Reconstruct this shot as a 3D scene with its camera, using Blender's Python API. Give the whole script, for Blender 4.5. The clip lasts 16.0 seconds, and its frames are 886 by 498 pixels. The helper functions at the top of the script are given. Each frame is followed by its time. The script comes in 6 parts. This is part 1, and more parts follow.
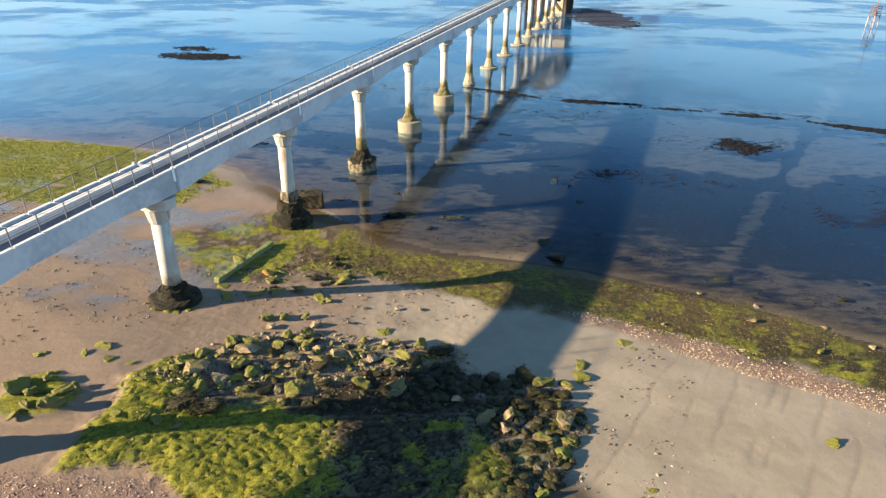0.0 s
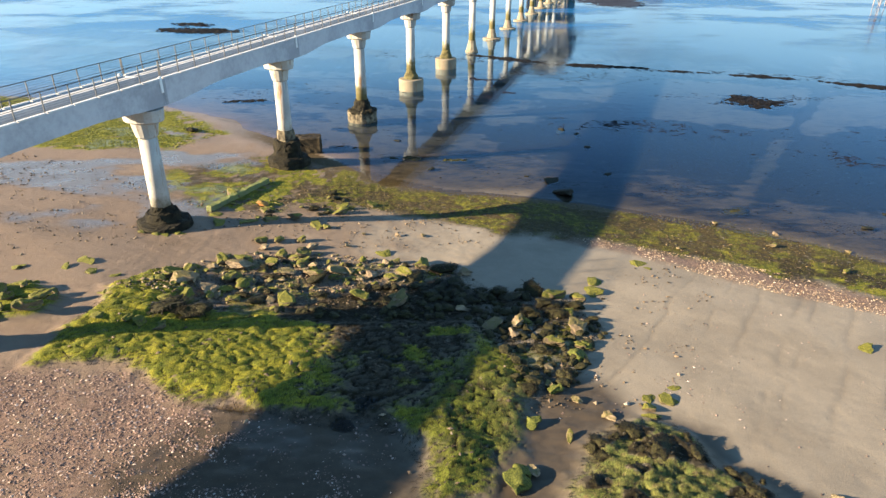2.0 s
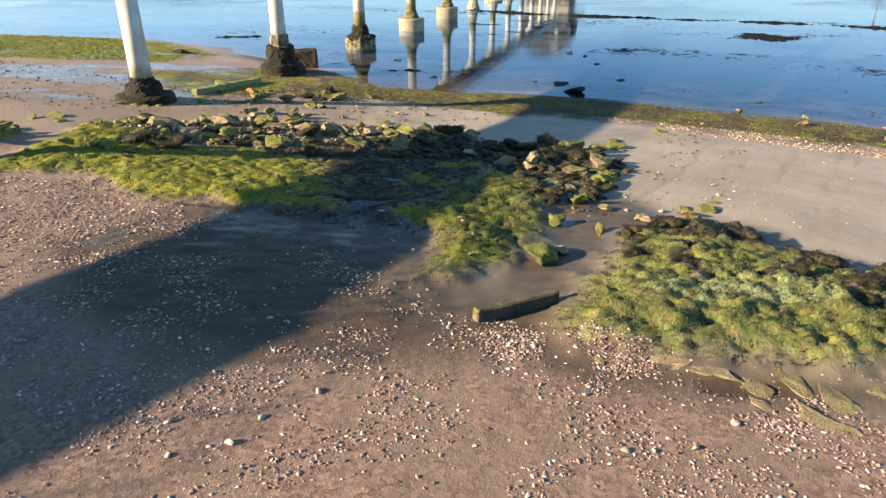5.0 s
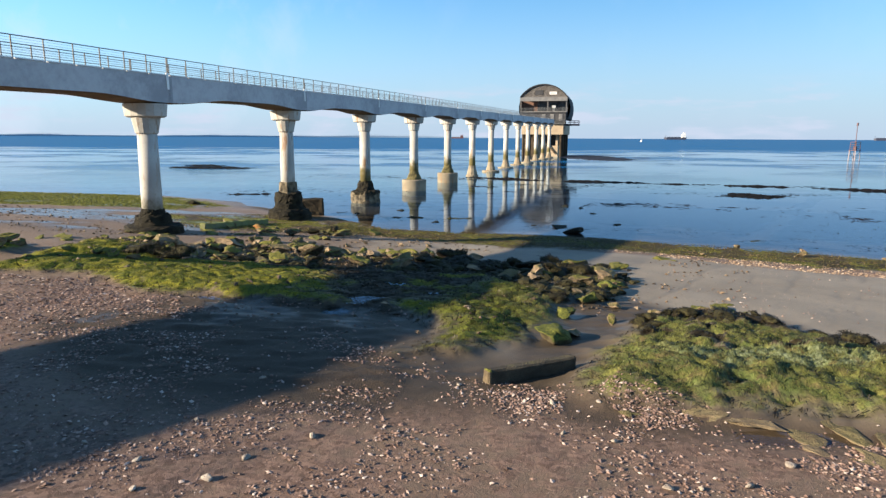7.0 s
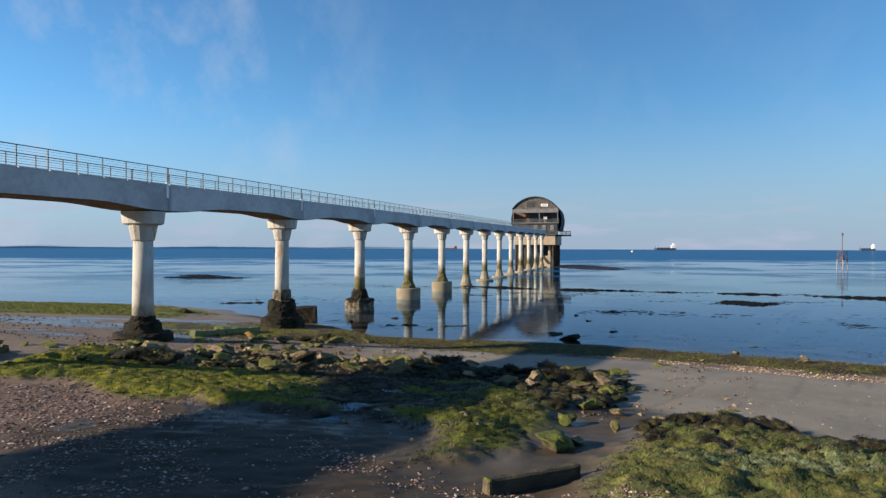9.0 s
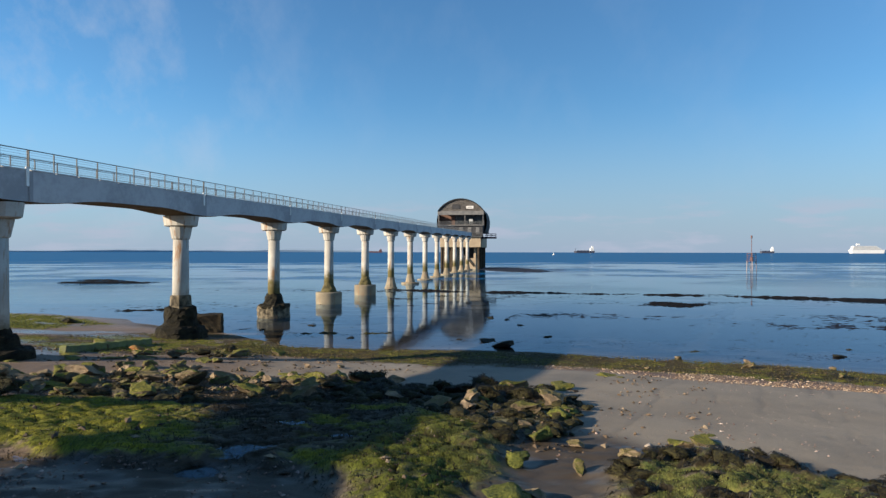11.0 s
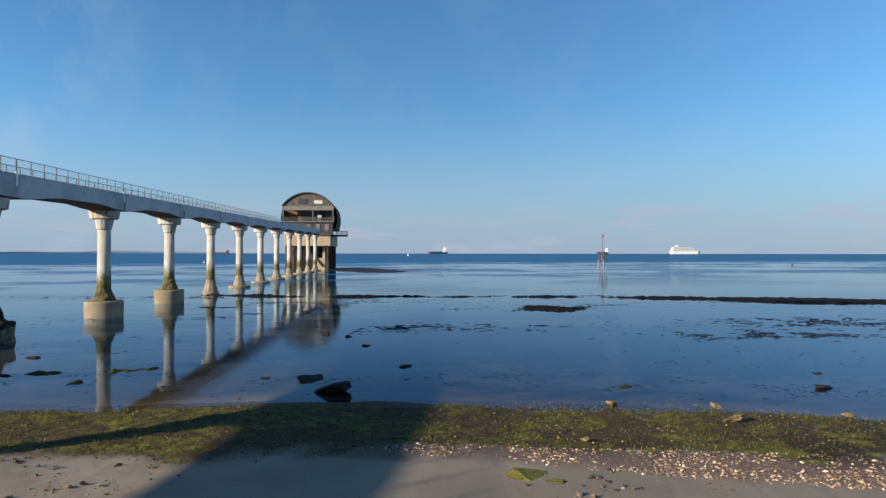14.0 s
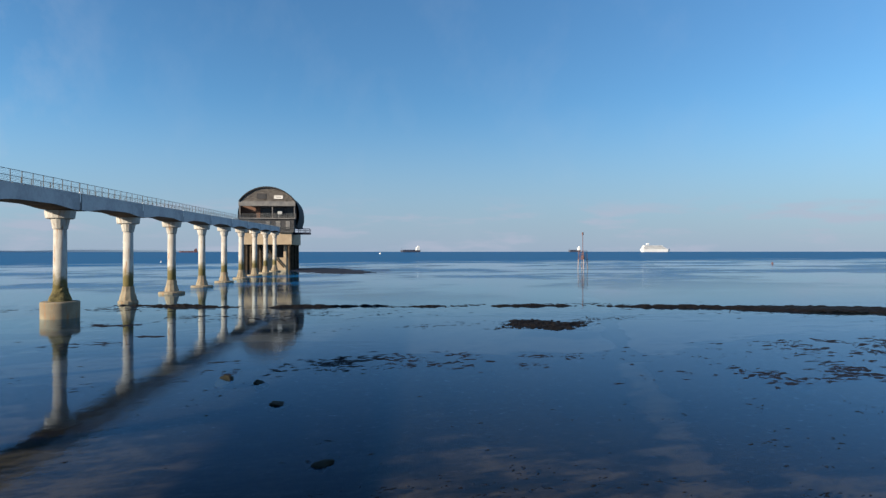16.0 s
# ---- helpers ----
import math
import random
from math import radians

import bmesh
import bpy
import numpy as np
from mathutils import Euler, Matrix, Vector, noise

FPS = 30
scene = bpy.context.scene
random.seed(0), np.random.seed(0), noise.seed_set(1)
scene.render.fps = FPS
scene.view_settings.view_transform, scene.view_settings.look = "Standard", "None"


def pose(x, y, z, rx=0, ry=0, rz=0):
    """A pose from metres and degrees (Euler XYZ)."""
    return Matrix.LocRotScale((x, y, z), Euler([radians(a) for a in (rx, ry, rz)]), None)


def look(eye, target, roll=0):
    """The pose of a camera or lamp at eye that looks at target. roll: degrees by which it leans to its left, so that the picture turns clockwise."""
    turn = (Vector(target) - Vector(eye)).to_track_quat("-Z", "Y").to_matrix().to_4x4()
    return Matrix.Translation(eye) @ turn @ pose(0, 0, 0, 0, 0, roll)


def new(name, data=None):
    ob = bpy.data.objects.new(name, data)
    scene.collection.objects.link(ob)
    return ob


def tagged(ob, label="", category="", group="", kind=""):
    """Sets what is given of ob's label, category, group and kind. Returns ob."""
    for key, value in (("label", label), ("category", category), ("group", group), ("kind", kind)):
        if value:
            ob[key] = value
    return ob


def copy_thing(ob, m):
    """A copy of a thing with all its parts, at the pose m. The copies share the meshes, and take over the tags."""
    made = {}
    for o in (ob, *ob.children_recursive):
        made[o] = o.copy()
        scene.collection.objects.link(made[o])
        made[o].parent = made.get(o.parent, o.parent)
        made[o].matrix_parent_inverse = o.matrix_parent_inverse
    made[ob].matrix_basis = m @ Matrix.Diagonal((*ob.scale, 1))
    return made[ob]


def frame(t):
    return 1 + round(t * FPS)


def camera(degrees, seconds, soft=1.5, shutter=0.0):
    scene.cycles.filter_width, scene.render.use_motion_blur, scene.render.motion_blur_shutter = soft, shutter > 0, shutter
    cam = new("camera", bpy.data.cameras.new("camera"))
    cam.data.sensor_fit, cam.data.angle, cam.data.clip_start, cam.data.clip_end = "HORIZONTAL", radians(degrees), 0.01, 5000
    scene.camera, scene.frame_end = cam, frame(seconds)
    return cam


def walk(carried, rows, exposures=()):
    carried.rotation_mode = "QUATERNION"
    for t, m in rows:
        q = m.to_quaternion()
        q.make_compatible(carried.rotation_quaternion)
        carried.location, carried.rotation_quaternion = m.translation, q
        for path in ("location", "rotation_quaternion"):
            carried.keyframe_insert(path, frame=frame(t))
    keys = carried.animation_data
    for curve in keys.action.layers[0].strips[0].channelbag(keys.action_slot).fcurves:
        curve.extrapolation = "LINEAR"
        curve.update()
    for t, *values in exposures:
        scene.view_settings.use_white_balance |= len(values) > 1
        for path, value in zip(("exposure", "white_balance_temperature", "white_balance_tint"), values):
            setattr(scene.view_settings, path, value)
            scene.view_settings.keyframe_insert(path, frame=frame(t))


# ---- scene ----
cam = camera(69.7, 16.0, 1.4)
METRES, EYE, TILT, LEAN, TURN = 54.0, 24.0, -1.65, 0.0, 0.0
ROWS = [
    (0.0, 0.0, 0.0, 0.0, 0.26, -24.31, -0.56),
    (0.5, 0.0001, -0.0008, -0.0258, 0.3, -24.31, -0.48),
    (1.0, -0.0002, -0.0014, -0.0518, 0.31, -24.32, -0.41),
    (1.5, -0.0001, -0.0024, -0.0777, 0.34, -24.32, -0.35),
    (2.0, -0.0001, -0.0023, -0.1036, 0.37, -24.34, -0.29),
    (2.5, -0.0009, -0.0023, -0.1304, 0.36, -24.3, -0.24),
    (3.0, -0.002, -0.0026, -0.1575, 0.34, -24.24, -0.2),
    (3.5, -0.0027, -0.0033, -0.1825, 0.31, -24.35, -0.15),
    (4.0, -0.0029, -0.0042, -0.2087, 0.34, -24.42, -0.15),
    (4.5, -0.004, -0.0051, -0.236, 0.29, -24.44, -0.15),
    (7.0, -0.0083, -0.0084, -0.3099, 0.25, -8.35, -0.3),
    (7.5, -0.0094, -0.0093, -0.3097, 0.1, -2.05, -0.35),
    (8.0, -0.0092, -0.0097, -0.3113, 0.02, 0.95, -0.25),
    (10.5, -0.008, 0.0461, -0.3174, -3.92, 1.78, 0.05),
    (11.0, -0.0043, 0.0801, -0.3175, -7.02, 1.85, 0.1),
    (11.5, 0.002, 0.1245, -0.3183, -9.57, 1.92, 0.15),
    (12.0, 0.0101, 0.1679, -0.3197, -12.77, 1.97, 0.35),
    (12.5, 0.0244, 0.222, -0.3219, -14.89, 2.01, 0.35),
    (13.0, 0.0409, 0.2781, -0.3239, -16.37, 2.05, 0.38),
    (13.5, 0.0596, 0.3319, -0.3239, -18.44, 1.96, 0.45),
    (14.0, 0.0837, 0.3898, -0.3225, -20.03, 1.89, 0.5),
    (14.5, 0.1088, 0.451, -0.3194, -20.71, 1.78, 0.53),
    (15.0, 0.1355, 0.5145, -0.3153, -21.11, 1.71, 0.6),
    (15.5, 0.1611, 0.5753, -0.312, -21.86, 1.67, 0.62),
    (16.0, 0.1898, 0.6392, -0.3101, -22.46, 1.7, 0.65),
]
walk(cam, [(t, pose(0, 0, EYE, TILT, LEAN, TURN) @ pose(METRES * x, METRES * y, METRES * z, 90 + pitch, roll, yaw)) for t, x, y, z, yaw, pitch, roll in ROWS],
     exposures=[(0.0, 2.40, 7050, 10), (4.7, 2.49, 6900, 10), (6.8, 1.96, 6450, 10), (7.2, 1.65, 6250, 10), (8.0, 1.26, 6080, 10), (10.3, 1.27, 6200, 10), (16.0, 1.19, 6200, 10)])

# ---- world and sun ----
SUN_TO = Vector((-0.966, -0.258, 0.341)).normalized()   # towards the sun: low, on the landward left
world = bpy.data.worlds.new("sky")
scene.world = world
world.use_nodes = True
wn, wl = world.node_tree.nodes, world.node_tree.links
wn.clear()
w_out = wn.new("ShaderNodeOutputWorld")
w_bg = wn.new("ShaderNodeBackground")
w_sky = wn.new("ShaderNodeTexSky")
w_sky.sky_type = 'NISHITA'
w_sky.sun_disc = False
w_sky.sun_elevation = math.asin(SUN_TO.z)
w_sky.sun_rotation = -math.atan2(SUN_TO.x, SUN_TO.y)
w_sky.air_density, w_sky.dust_density, w_sky.ozone_density = 1.0, 0.3, 3.0
w_bg.inputs["Strength"].default_value = 0.052
# thin cirrus and a low bank of cloud
w_tc = wn.new("ShaderNodeTexCoord")
w_map = wn.new("ShaderNodeMapping")
w_map.inputs["Scale"].default_value = (4.5, 1.6, 3.2)
w_map.inputs["Rotation"].default_value = (0.0, 0.7, 0.3)
w_noise = wn.new("ShaderNodeTexNoise")
w_noise.inputs["Scale"].default_value = 2.2
w_noise.inputs["Detail"].default_value = 7.0
w_noise.inputs["Roughness"].default_value = 0.6
w_ramp = wn.new("ShaderNodeMapRange")
w_ramp.inputs["From Min"].default_value, w_ramp.inputs["From Max"].default_value = 0.5, 0.78
w_ramp.inputs["To Max"].default_value = 0.21
w_mix = wn.new("ShaderNodeMixRGB")
w_mix.inputs["Color2"].default_value = (4.6, 4.9, 5.6, 1)
wl.new(w_tc.outputs["Generated"], w_map.inputs["Vector"])
wl.new(w_map.outputs["Vector"], w_noise.inputs["Vector"])
wl.new(w_noise.outputs["Fac"], w_ramp.inputs["Value"])
w_side = wn.new("ShaderNodeMapRange")
w_side.interpolation_type = 'SMOOTHSTEP'
for key, v in (("From Min", 0.0), ("From Max", -0.42), ("To Min", 0.35), ("To Max", 2.4)):
    w_side.inputs[key].default_value = v
w_fan = wn.new("ShaderNodeMath")
w_fan.operation = 'MULTIPLY'
wl.new(w_ramp.outputs["Result"], w_fan.inputs[0])
wl.new(w_side.outputs["Result"], w_fan.inputs[1])
wl.new(w_fan.outputs["Value"], w_mix.inputs["Fac"])
w_tint = wn.new("ShaderNodeMixRGB")
w_tint.blend_type = 'MULTIPLY'
w_tint.inputs["Fac"].default_value = 1.0
w_tint.inputs["Color2"].default_value = (0.74, 1.09, 1.24, 1)
wl.new(w_sky.outputs["Color"], w_tint.inputs["Color1"])
w_sep = wn.new("ShaderNodeSeparateXYZ")
wl.new(w_tc.outputs["Generated"], w_sep.inputs[0])
wl.new(w_sep.outputs["X"], w_side.inputs["Value"])
w_haze = wn.new("ShaderNodeMapRange")
w_haze.interpolation_type = 'SMOOTHSTEP'
for key, v in (("From Min", 0.24), ("From Max", -0.03), ("To Min", 0.0), ("To Max", 0.92)):
    w_haze.inputs[key].default_value = v
wl.new(w_sep.outputs["Z"], w_haze.inputs["Value"])
w_hmix = wn.new("ShaderNodeMixRGB")
w_hmix.inputs["Color2"].default_value = (2.9, 3.55, 4.6, 1)
wl.new(w_haze.outputs["Result"], w_hmix.inputs["Fac"])
wl.new(w_tint.outputs["Color"], w_hmix.inputs["Color1"])
wl.new(w_hmix.outputs["Color"], w_mix.inputs["Color1"])
w_map2 = wn.new("ShaderNodeMapping")
w_map2.inputs["Scale"].default_value = (5.0, 5.0, 26.0)
w_low = wn.new("ShaderNodeTexNoise")
w_low.inputs["Scale"].default_value, w_low.inputs["Detail"].default_value, w_low.inputs["Roughness"].default_value = 1.6, 6.0, 0.55
wl.new(w_tc.outputs["Generated"], w_map2.inputs["Vector"])
wl.new(w_map2.outputs["Vector"], w_low.inputs["Vector"])
w_thr = wn.new("ShaderNodeMapRange")
w_thr.interpolation_type = 'SMOOTHSTEP'
w_thr.inputs["From Min"].default_value, w_thr.inputs["From Max"].default_value, w_thr.inputs["To Max"].default_value = 0.48, 0.66, 0.7
wl.new(w_low.outputs["Fac"], w_thr.inputs["Value"])
w_win = wn.new("ShaderNodeMapRange")
w_win.interpolation_type = 'SMOOTHSTEP'
w_win.inputs["From Min"].default_value, w_win.inputs["From Max"].default_value = 0.09, 0.05
wl.new(w_sep.outputs["Z"], w_win.inputs["Value"])
w_mul = wn.new("ShaderNodeMath")
w_mul.operation = 'MULTIPLY'
wl.new(w_thr.outputs["Result"], w_mul.inputs[0])
wl.new(w_win.outputs["Result"], w_mul.inputs[1])
w_mix2 = wn.new("ShaderNodeMixRGB")
w_mix2.inputs["Color2"].default_value = (3.8, 4.1, 4.9, 1)
wl.new(w_mul.outputs["Value"], w_mix2.inputs["Fac"])
wl.new(w_mix.outputs["Color"], w_mix2.inputs["Color1"])
wl.new(w_mix2.outputs["Color"], w_bg.inputs["Color"])
wl.new(w_bg.outputs["Background"], w_out.inputs["Surface"])

sun = new("sun", bpy.data.lights.new("sun", 'SUN'))
sun.data.energy = 5.0
sun.data.angle = radians(0.6)
sun.data.color = (1.0, 0.835, 0.615)
sun.matrix_world = look(SUN_TO * 100, (0, 0, 0))


# ---- material helpers ----
def mat(name):
    m = bpy.data.materials.new(name)
    m.use_nodes = True
    m.node_tree.nodes["Principled BSDF"].inputs["Specular IOR Level"].default_value = 0.18
    return m, m.node_tree.nodes, m.node_tree.links, m.node_tree.nodes["Principled BSDF"]


def nd(nodes, kind, **values):
    n = nodes.new(kind)
    for k, v in values.items():
        n.inputs[k.replace("_", " ")].default_value = v
    return n


def world_pos(nodes):
    return nodes.new("ShaderNodeNewGeometry").outputs["Position"]


def noise_fac(nodes, links, scale, detail=5.0, rough=0.6, vec=None):
    n = nd(nodes, "ShaderNodeTexNoise", Scale=scale, Detail=detail, Roughness=rough)
    if vec is not None:
        links.new(vec, n.inputs["Vector"])
    return n.outputs["Fac"]


def ranged(nodes, links, value, a, b, lo=0.0, hi=1.0):
    n = nd(nodes, "ShaderNodeMapRange", From_Min=a, From_Max=b, To_Min=lo, To_Max=hi)
    n.interpolation_type = 'SMOOTHSTEP'
    links.new(value, n.inputs["Value"])
    return n.outputs["Result"]


def mix(nodes, links, fac, c1, c2, kind='MIX'):
    n = nodes.new("ShaderNodeMixRGB")
    n.blend_type = kind
    for key, c in (("Fac", fac), ("Color1", c1), ("Color2", c2)):
        if isinstance(c, (int, float)):
            n.inputs[key].default_value = c
        elif isinstance(c, tuple):
            n.inputs[key].default_value = (*c, 1)
        else:
            links.new(c, n.inputs[key])
    return n.outputs["Color"]


def math_node(nodes, links, op, a, b=0.0):
    n = nodes.new("ShaderNodeMath")
    n.operation = op
    for i, v in enumerate((a, b)):
        if isinstance(v, (int, float)):
            n.inputs[i].default_value = v
        else:
            links.new(v, n.inputs[i])
    return n.outputs["Value"]


def bumped(nodes, links, bsdf, height, strength, dist):
    b = nd(nodes, "ShaderNodeBump", Strength=strength, Distance=dist)
    links.new(height, b.inputs["Height"])
    links.new(b.outputs["Normal"], bsdf.inputs["Normal"])
    return b


def plain(name, c1, c2, scale, rough=0.8, bump=0.3, dist=0.02, metal=0.0, local=True, sheen=0.3):
    """Two-scale mottled surface."""
    m, n, l, p = mat(name)
    vec = n.new("ShaderNodeTexCoord").outputs["Object"] if local else world_pos(n)
    big, fine = noise_fac(n, l, scale, 4, 0.6, vec), noise_fac(n, l, scale * 9, 6, 0.65, vec)
    f = math_node(n, l, 'ADD', math_node(n, l, 'MULTIPLY', big, 0.65), math_node(n, l, 'MULTIPLY', fine, 0.35))
    l.new(mix(n, l, ranged(n, l, f, 0.36, 0.64), c1, c2), p.inputs["Base Color"])
    p.inputs["Roughness"].default_value = rough
    p.inputs["Metallic"].default_value = metal
    p.inputs["Specular IOR Level"].default_value = sheen
    bumped(n, l, p, fine, bump, dist)
    return m


# concrete of the columns: pale, with rust runs and a tidal belt of growth low down
def concrete_material(name, c1, c2, tide=True, reach=2.1):
    m, n, l, p = mat(name)
    pos = world_pos(n)
    sep = n.new("ShaderNodeSeparateXYZ")
    l.new(pos, sep.inputs[0])
    big, fine = noise_fac(n, l, 0.5, 5, 0.6, pos), noise_fac(n, l, 9, 6, 0.65, pos)
    col = mix(n, l, ranged(n, l, big, 0.35, 0.65), c1, c2)
    col = mix(n, l, ranged(n, l, fine, 0.45, 0.8, 0, 0.35), col, (0.2, 0.19, 0.17))
    stretch = n.new("ShaderNodeMapping")
    stretch.inputs["Scale"].default_value = (2.6, 2.6, 0.35)
    l.new(pos, stretch.inputs["Vector"])
    run = noise_fac(n, l, 1.0, 5, 0.7, stretch.outputs["Vector"])
    col = mix(n, l, ranged(n, l, run, 0.54, 0.67, 0, 0.85), col, (0.21, 0.105, 0.045))
    if tide:
        edge = math_node(n, l, 'ADD', sep.outputs["Z"], math_node(n, l, 'MULTIPLY', noise_fac(n, l, 1.6, 5, 0.7, pos), -3.4))
        col = mix(n, l, ranged(n, l, edge, reach, reach - 1.6), col, (0.095, 0.080, 0.032))
        col = mix(n, l, ranged(n, l, edge, 0.4, -0.6), col, (0.045, 0.04, 0.02))
    l.new(col, p.inputs["Base Color"])
    p.inputs["Roughness"].default_value = 0.85
    bumped(n, l, p, fine, 0.35, 0.03)
    return m


M_COLUMN = concrete_material("column_concrete", (0.285, 0.272, 0.250), (0.375, 0.362, 0.338))
M_SEACOLUMN = concrete_material("sea_column_concrete", (0.285, 0.272, 0.250), (0.375, 0.362, 0.338), reach=2.9)
M_DRUM = concrete_material("drum_concrete", (0.152, 0.128, 0.092), (0.216, 0.184, 0.132), tide=False)
M_DECK = plain("deck_concrete", (0.245, 0.245, 0.26), (0.385, 0.385, 0.40), 0.3, 0.8, 0.2)
M_COPING = plain("coping_concrete", (0.42, 0.42, 0.415), (0.54, 0.54, 0.53), 0.6, 0.8, 0.2)
M_DUCT = plain("duct_concrete", (0.33, 0.33, 0.33), (0.43, 0.43, 0.43), 0.5, 0.85, 0.2)
# underside of the deck: brown stain, with shade darkened into the colour
M_SOFFIT = plain("stained_shaded_soffit_concrete", (0.085, 0.056, 0.034), (0.165, 0.115, 0.072), 0.5, 0.9, 0.3, sheen=0.2)
M_ROAD = plain("deck_surface", (0.12, 0.115, 0.125), (0.18, 0.172, 0.185), 0.8, 0.9, 0.3)
M_STEEL = plain("galvanised_steel", (0.058, 0.062, 0.066), (0.11, 0.114, 0.118), 3, 0.6, 0.1, 0.005, 0.1)
M_BLACKWEED = plain("black_weed_growth", (0.005, 0.0045, 0.0035), (0.026, 0.022, 0.012), 2.2, 0.8, 1.0, 0.12, sheen=0.15)
M_BARNACLE = plain("barnacled_stone", (0.010, 0.008, 0.006), (0.20, 0.165, 0.11), 1.9, 0.9, 1.0, 0.10)
M_OLIVEGROWTH = plain("olive_tidal_growth", (0.030, 0.026, 0.010), (0.125, 0.105, 0.042), 1.4, 0.9, 1.0, 0.08)
M_WEEDBLOCK = plain("weed_stained_stone", (0.006, 0.005, 0.004), (0.050, 0.038, 0.023), 1.3, 0.9, 1.0, 0.10, sheen=0.15)
M_CLAD = plain("grey_cladding", (0.10, 0.10, 0.105), (0.15, 0.147, 0.145), 0.6, 0.7, 0.1, sheen=0.2)
M_ROOF = plain("dark_roof_metal", (0.018, 0.018, 0.02), (0.032, 0.032, 0.035), 0.4, 0.7, 0.1, sheen=0.15)
M_PILE = plain("weedy_pile_steel", (0.018, 0.014, 0.010), (0.055, 0.040, 0.026), 0.8, 0.8, 0.4, sheen=0.15)
M_DARK = plain("dark_recess", (0.02, 0.02, 0.022), (0.045, 0.045, 0.05), 0.5, 0.6, 0.1)
M_TIMBER = plain("weathered_boarding", (0.125, 0.115, 0.11), (0.185, 0.172, 0.162), 0.7, 0.85, 0.2, sheen=0.2)
M_BROWNWOOD = plain("reddish_timber", (0.085, 0.045, 0.032), (0.14, 0.078, 0.055), 0.7, 0.8, 0.2)
M_PALE = plain("pale_beam_concrete", (0.25, 0.195, 0.135), (0.32, 0.255, 0.18), 0.5, 0.85, 0.2)
M_BLUESTEEL = plain("blue_painted_steel", (0.006, 0.007, 0.015), (0.012, 0.014, 0.028), 1, 0.7, 0.1, sheen=0.1)
M_WHITE = plain("white_paint", (0.576, 0.576, 0.56), (0.656, 0.656, 0.64), 0.05, 0.6, 0.1)
M_SIGN = plain("sign_paint", (0.56, 0.54, 0.52), (0.64, 0.62, 0.60), 0.5, 0.6, 0.05)
M_SHIPGREY = plain("ship_windows_grey", (0.336, 0.352, 0.368), (0.448, 0.456, 0.464), 0.08, 0.6, 0.1)
M_HULL = plain("dark_hull", (0.03, 0.035, 0.06), (0.05, 0.055, 0.08), 0.05, 0.6, 0.1)
M_RUSTHULL = plain("dull_red_hull", (0.085, 0.04, 0.042), (0.11, 0.05, 0.05), 0.1, 0.7, 0.1)
M_RED = plain("red_paint", (0.078, 0.040, 0.044), (0.115, 0.066, 0.066), 0.6, 0.7, 0.1)
M_BEACONLEG = plain("pale_pinkish_paint", (0.22, 0.165, 0.155), (0.32, 0.255, 0.235), 0.8, 0.8, 0.1)
M_GLASS, gn, gl, gp = mat("dark_window_glass")
gp.inputs["Base Color"].default_value = (0.02, 0.025, 0.03, 1)
gp.inputs["Roughness"].default_value = 0.06


# ---- ground: shape ----
SHORE_X = [-300, -90, -59, -47, -38, -30, -20, -11.5, -5, 0, 6, 12, 18.6, 24, 28, 50, 90, 400]
SHORE_Y = [90, 84, 81, 79.5, 77, 73, 65, 56.5, 51, 48.2, 46.8, 45, 42, 38.5, 35.5, 22, 5, -60]
PROF_D = [-2000, -300, -120, -30, -12, -3, 0, 5, 10, 15, 20, 26, 32, 40, 60, 120, 400]
PROF_Z = [-9, -7, -2.2, -0.55, -0.32, -0.12, 0, 0.2, 0.5, 0.85, 1.15, 1.6, 2.15, 2.45, 2.8, 5, 12]
REEF = [(-17.3, 28), (-15.6, 31.5), (-11.9, 33.5), (-7.7, 34), (-2.4, 33.5), (1.3, 32.5), (3, 30), (6.4, 30.1), (8.1, 26.3), (4.9, 21.1), (2.3, 17.9),
        (1.5, 15.4), (0.2, 13.6), (-1.5, 13.5), (-0.9, 16.2), (-1.8, 17.7), (-6.4, 18.3), (-9.7, 18.8), (-13.6, 21.3), (-17.3, 21.1), (-17.3, 23.9)]
MOSS = [(-17.3, 21.1), (-17.5, 23.6), (-17.0, 25.6), (-17.2, 28.0), (-16.2, 30.3), (-14.2, 30.4), (-13.3, 28.6), (-13.6, 26.4), (-12.2, 26.2), (-7.9, 26.6), (1.0, 26.8), (3.8, 22), (2.9, 17.6), (1.6, 15.4), (0.3, 13.4), (-1.4, 13.7), (-0.9, 17), (-2.5, 19.0), (-6.2, 19.1), (-9.8, 19.2), (-13.4, 21.3)]
MOUND = [(2.1, 11.8), (3.3, 14), (5.4, 18.2), (8.1, 19.7), (9.6, 18.2), (9.5, 16.7), (10.9, 15.6), (11.7, 14.3), (12.2, 12.8), (11.5, 10.6), (8, 9.6), (4.8, 10.0), (2.4, 10.5)]
CLUMP = [(-23, 28.2), (-20.9, 28.3), (-18.8, 26.8), (-19.0, 25.1), (-20.5, 24.2), (-23, 24.5)]
GREEN_LEFT = [(-75, 57), (-60, 56), (-41.6, 56.5), (-32.5, 55.3), (-25.5, 57.5), (-22.6, 63.8), (-30, 73), (-38, 77), (-47, 80), (-59, 81.5), (-80, 83)]
GREEN_MID = [(-24, 47.5), (-23.2, 50.5), (-19.1, 53.5), (-16.2, 57.5), (-12, 56), (-9, 53), (-4.2, 50), (-3, 44), (-6, 42.2), (-9, 42.4), (-13, 41.8), (-16, 41.2), (-20, 42.8), (-23, 45)]
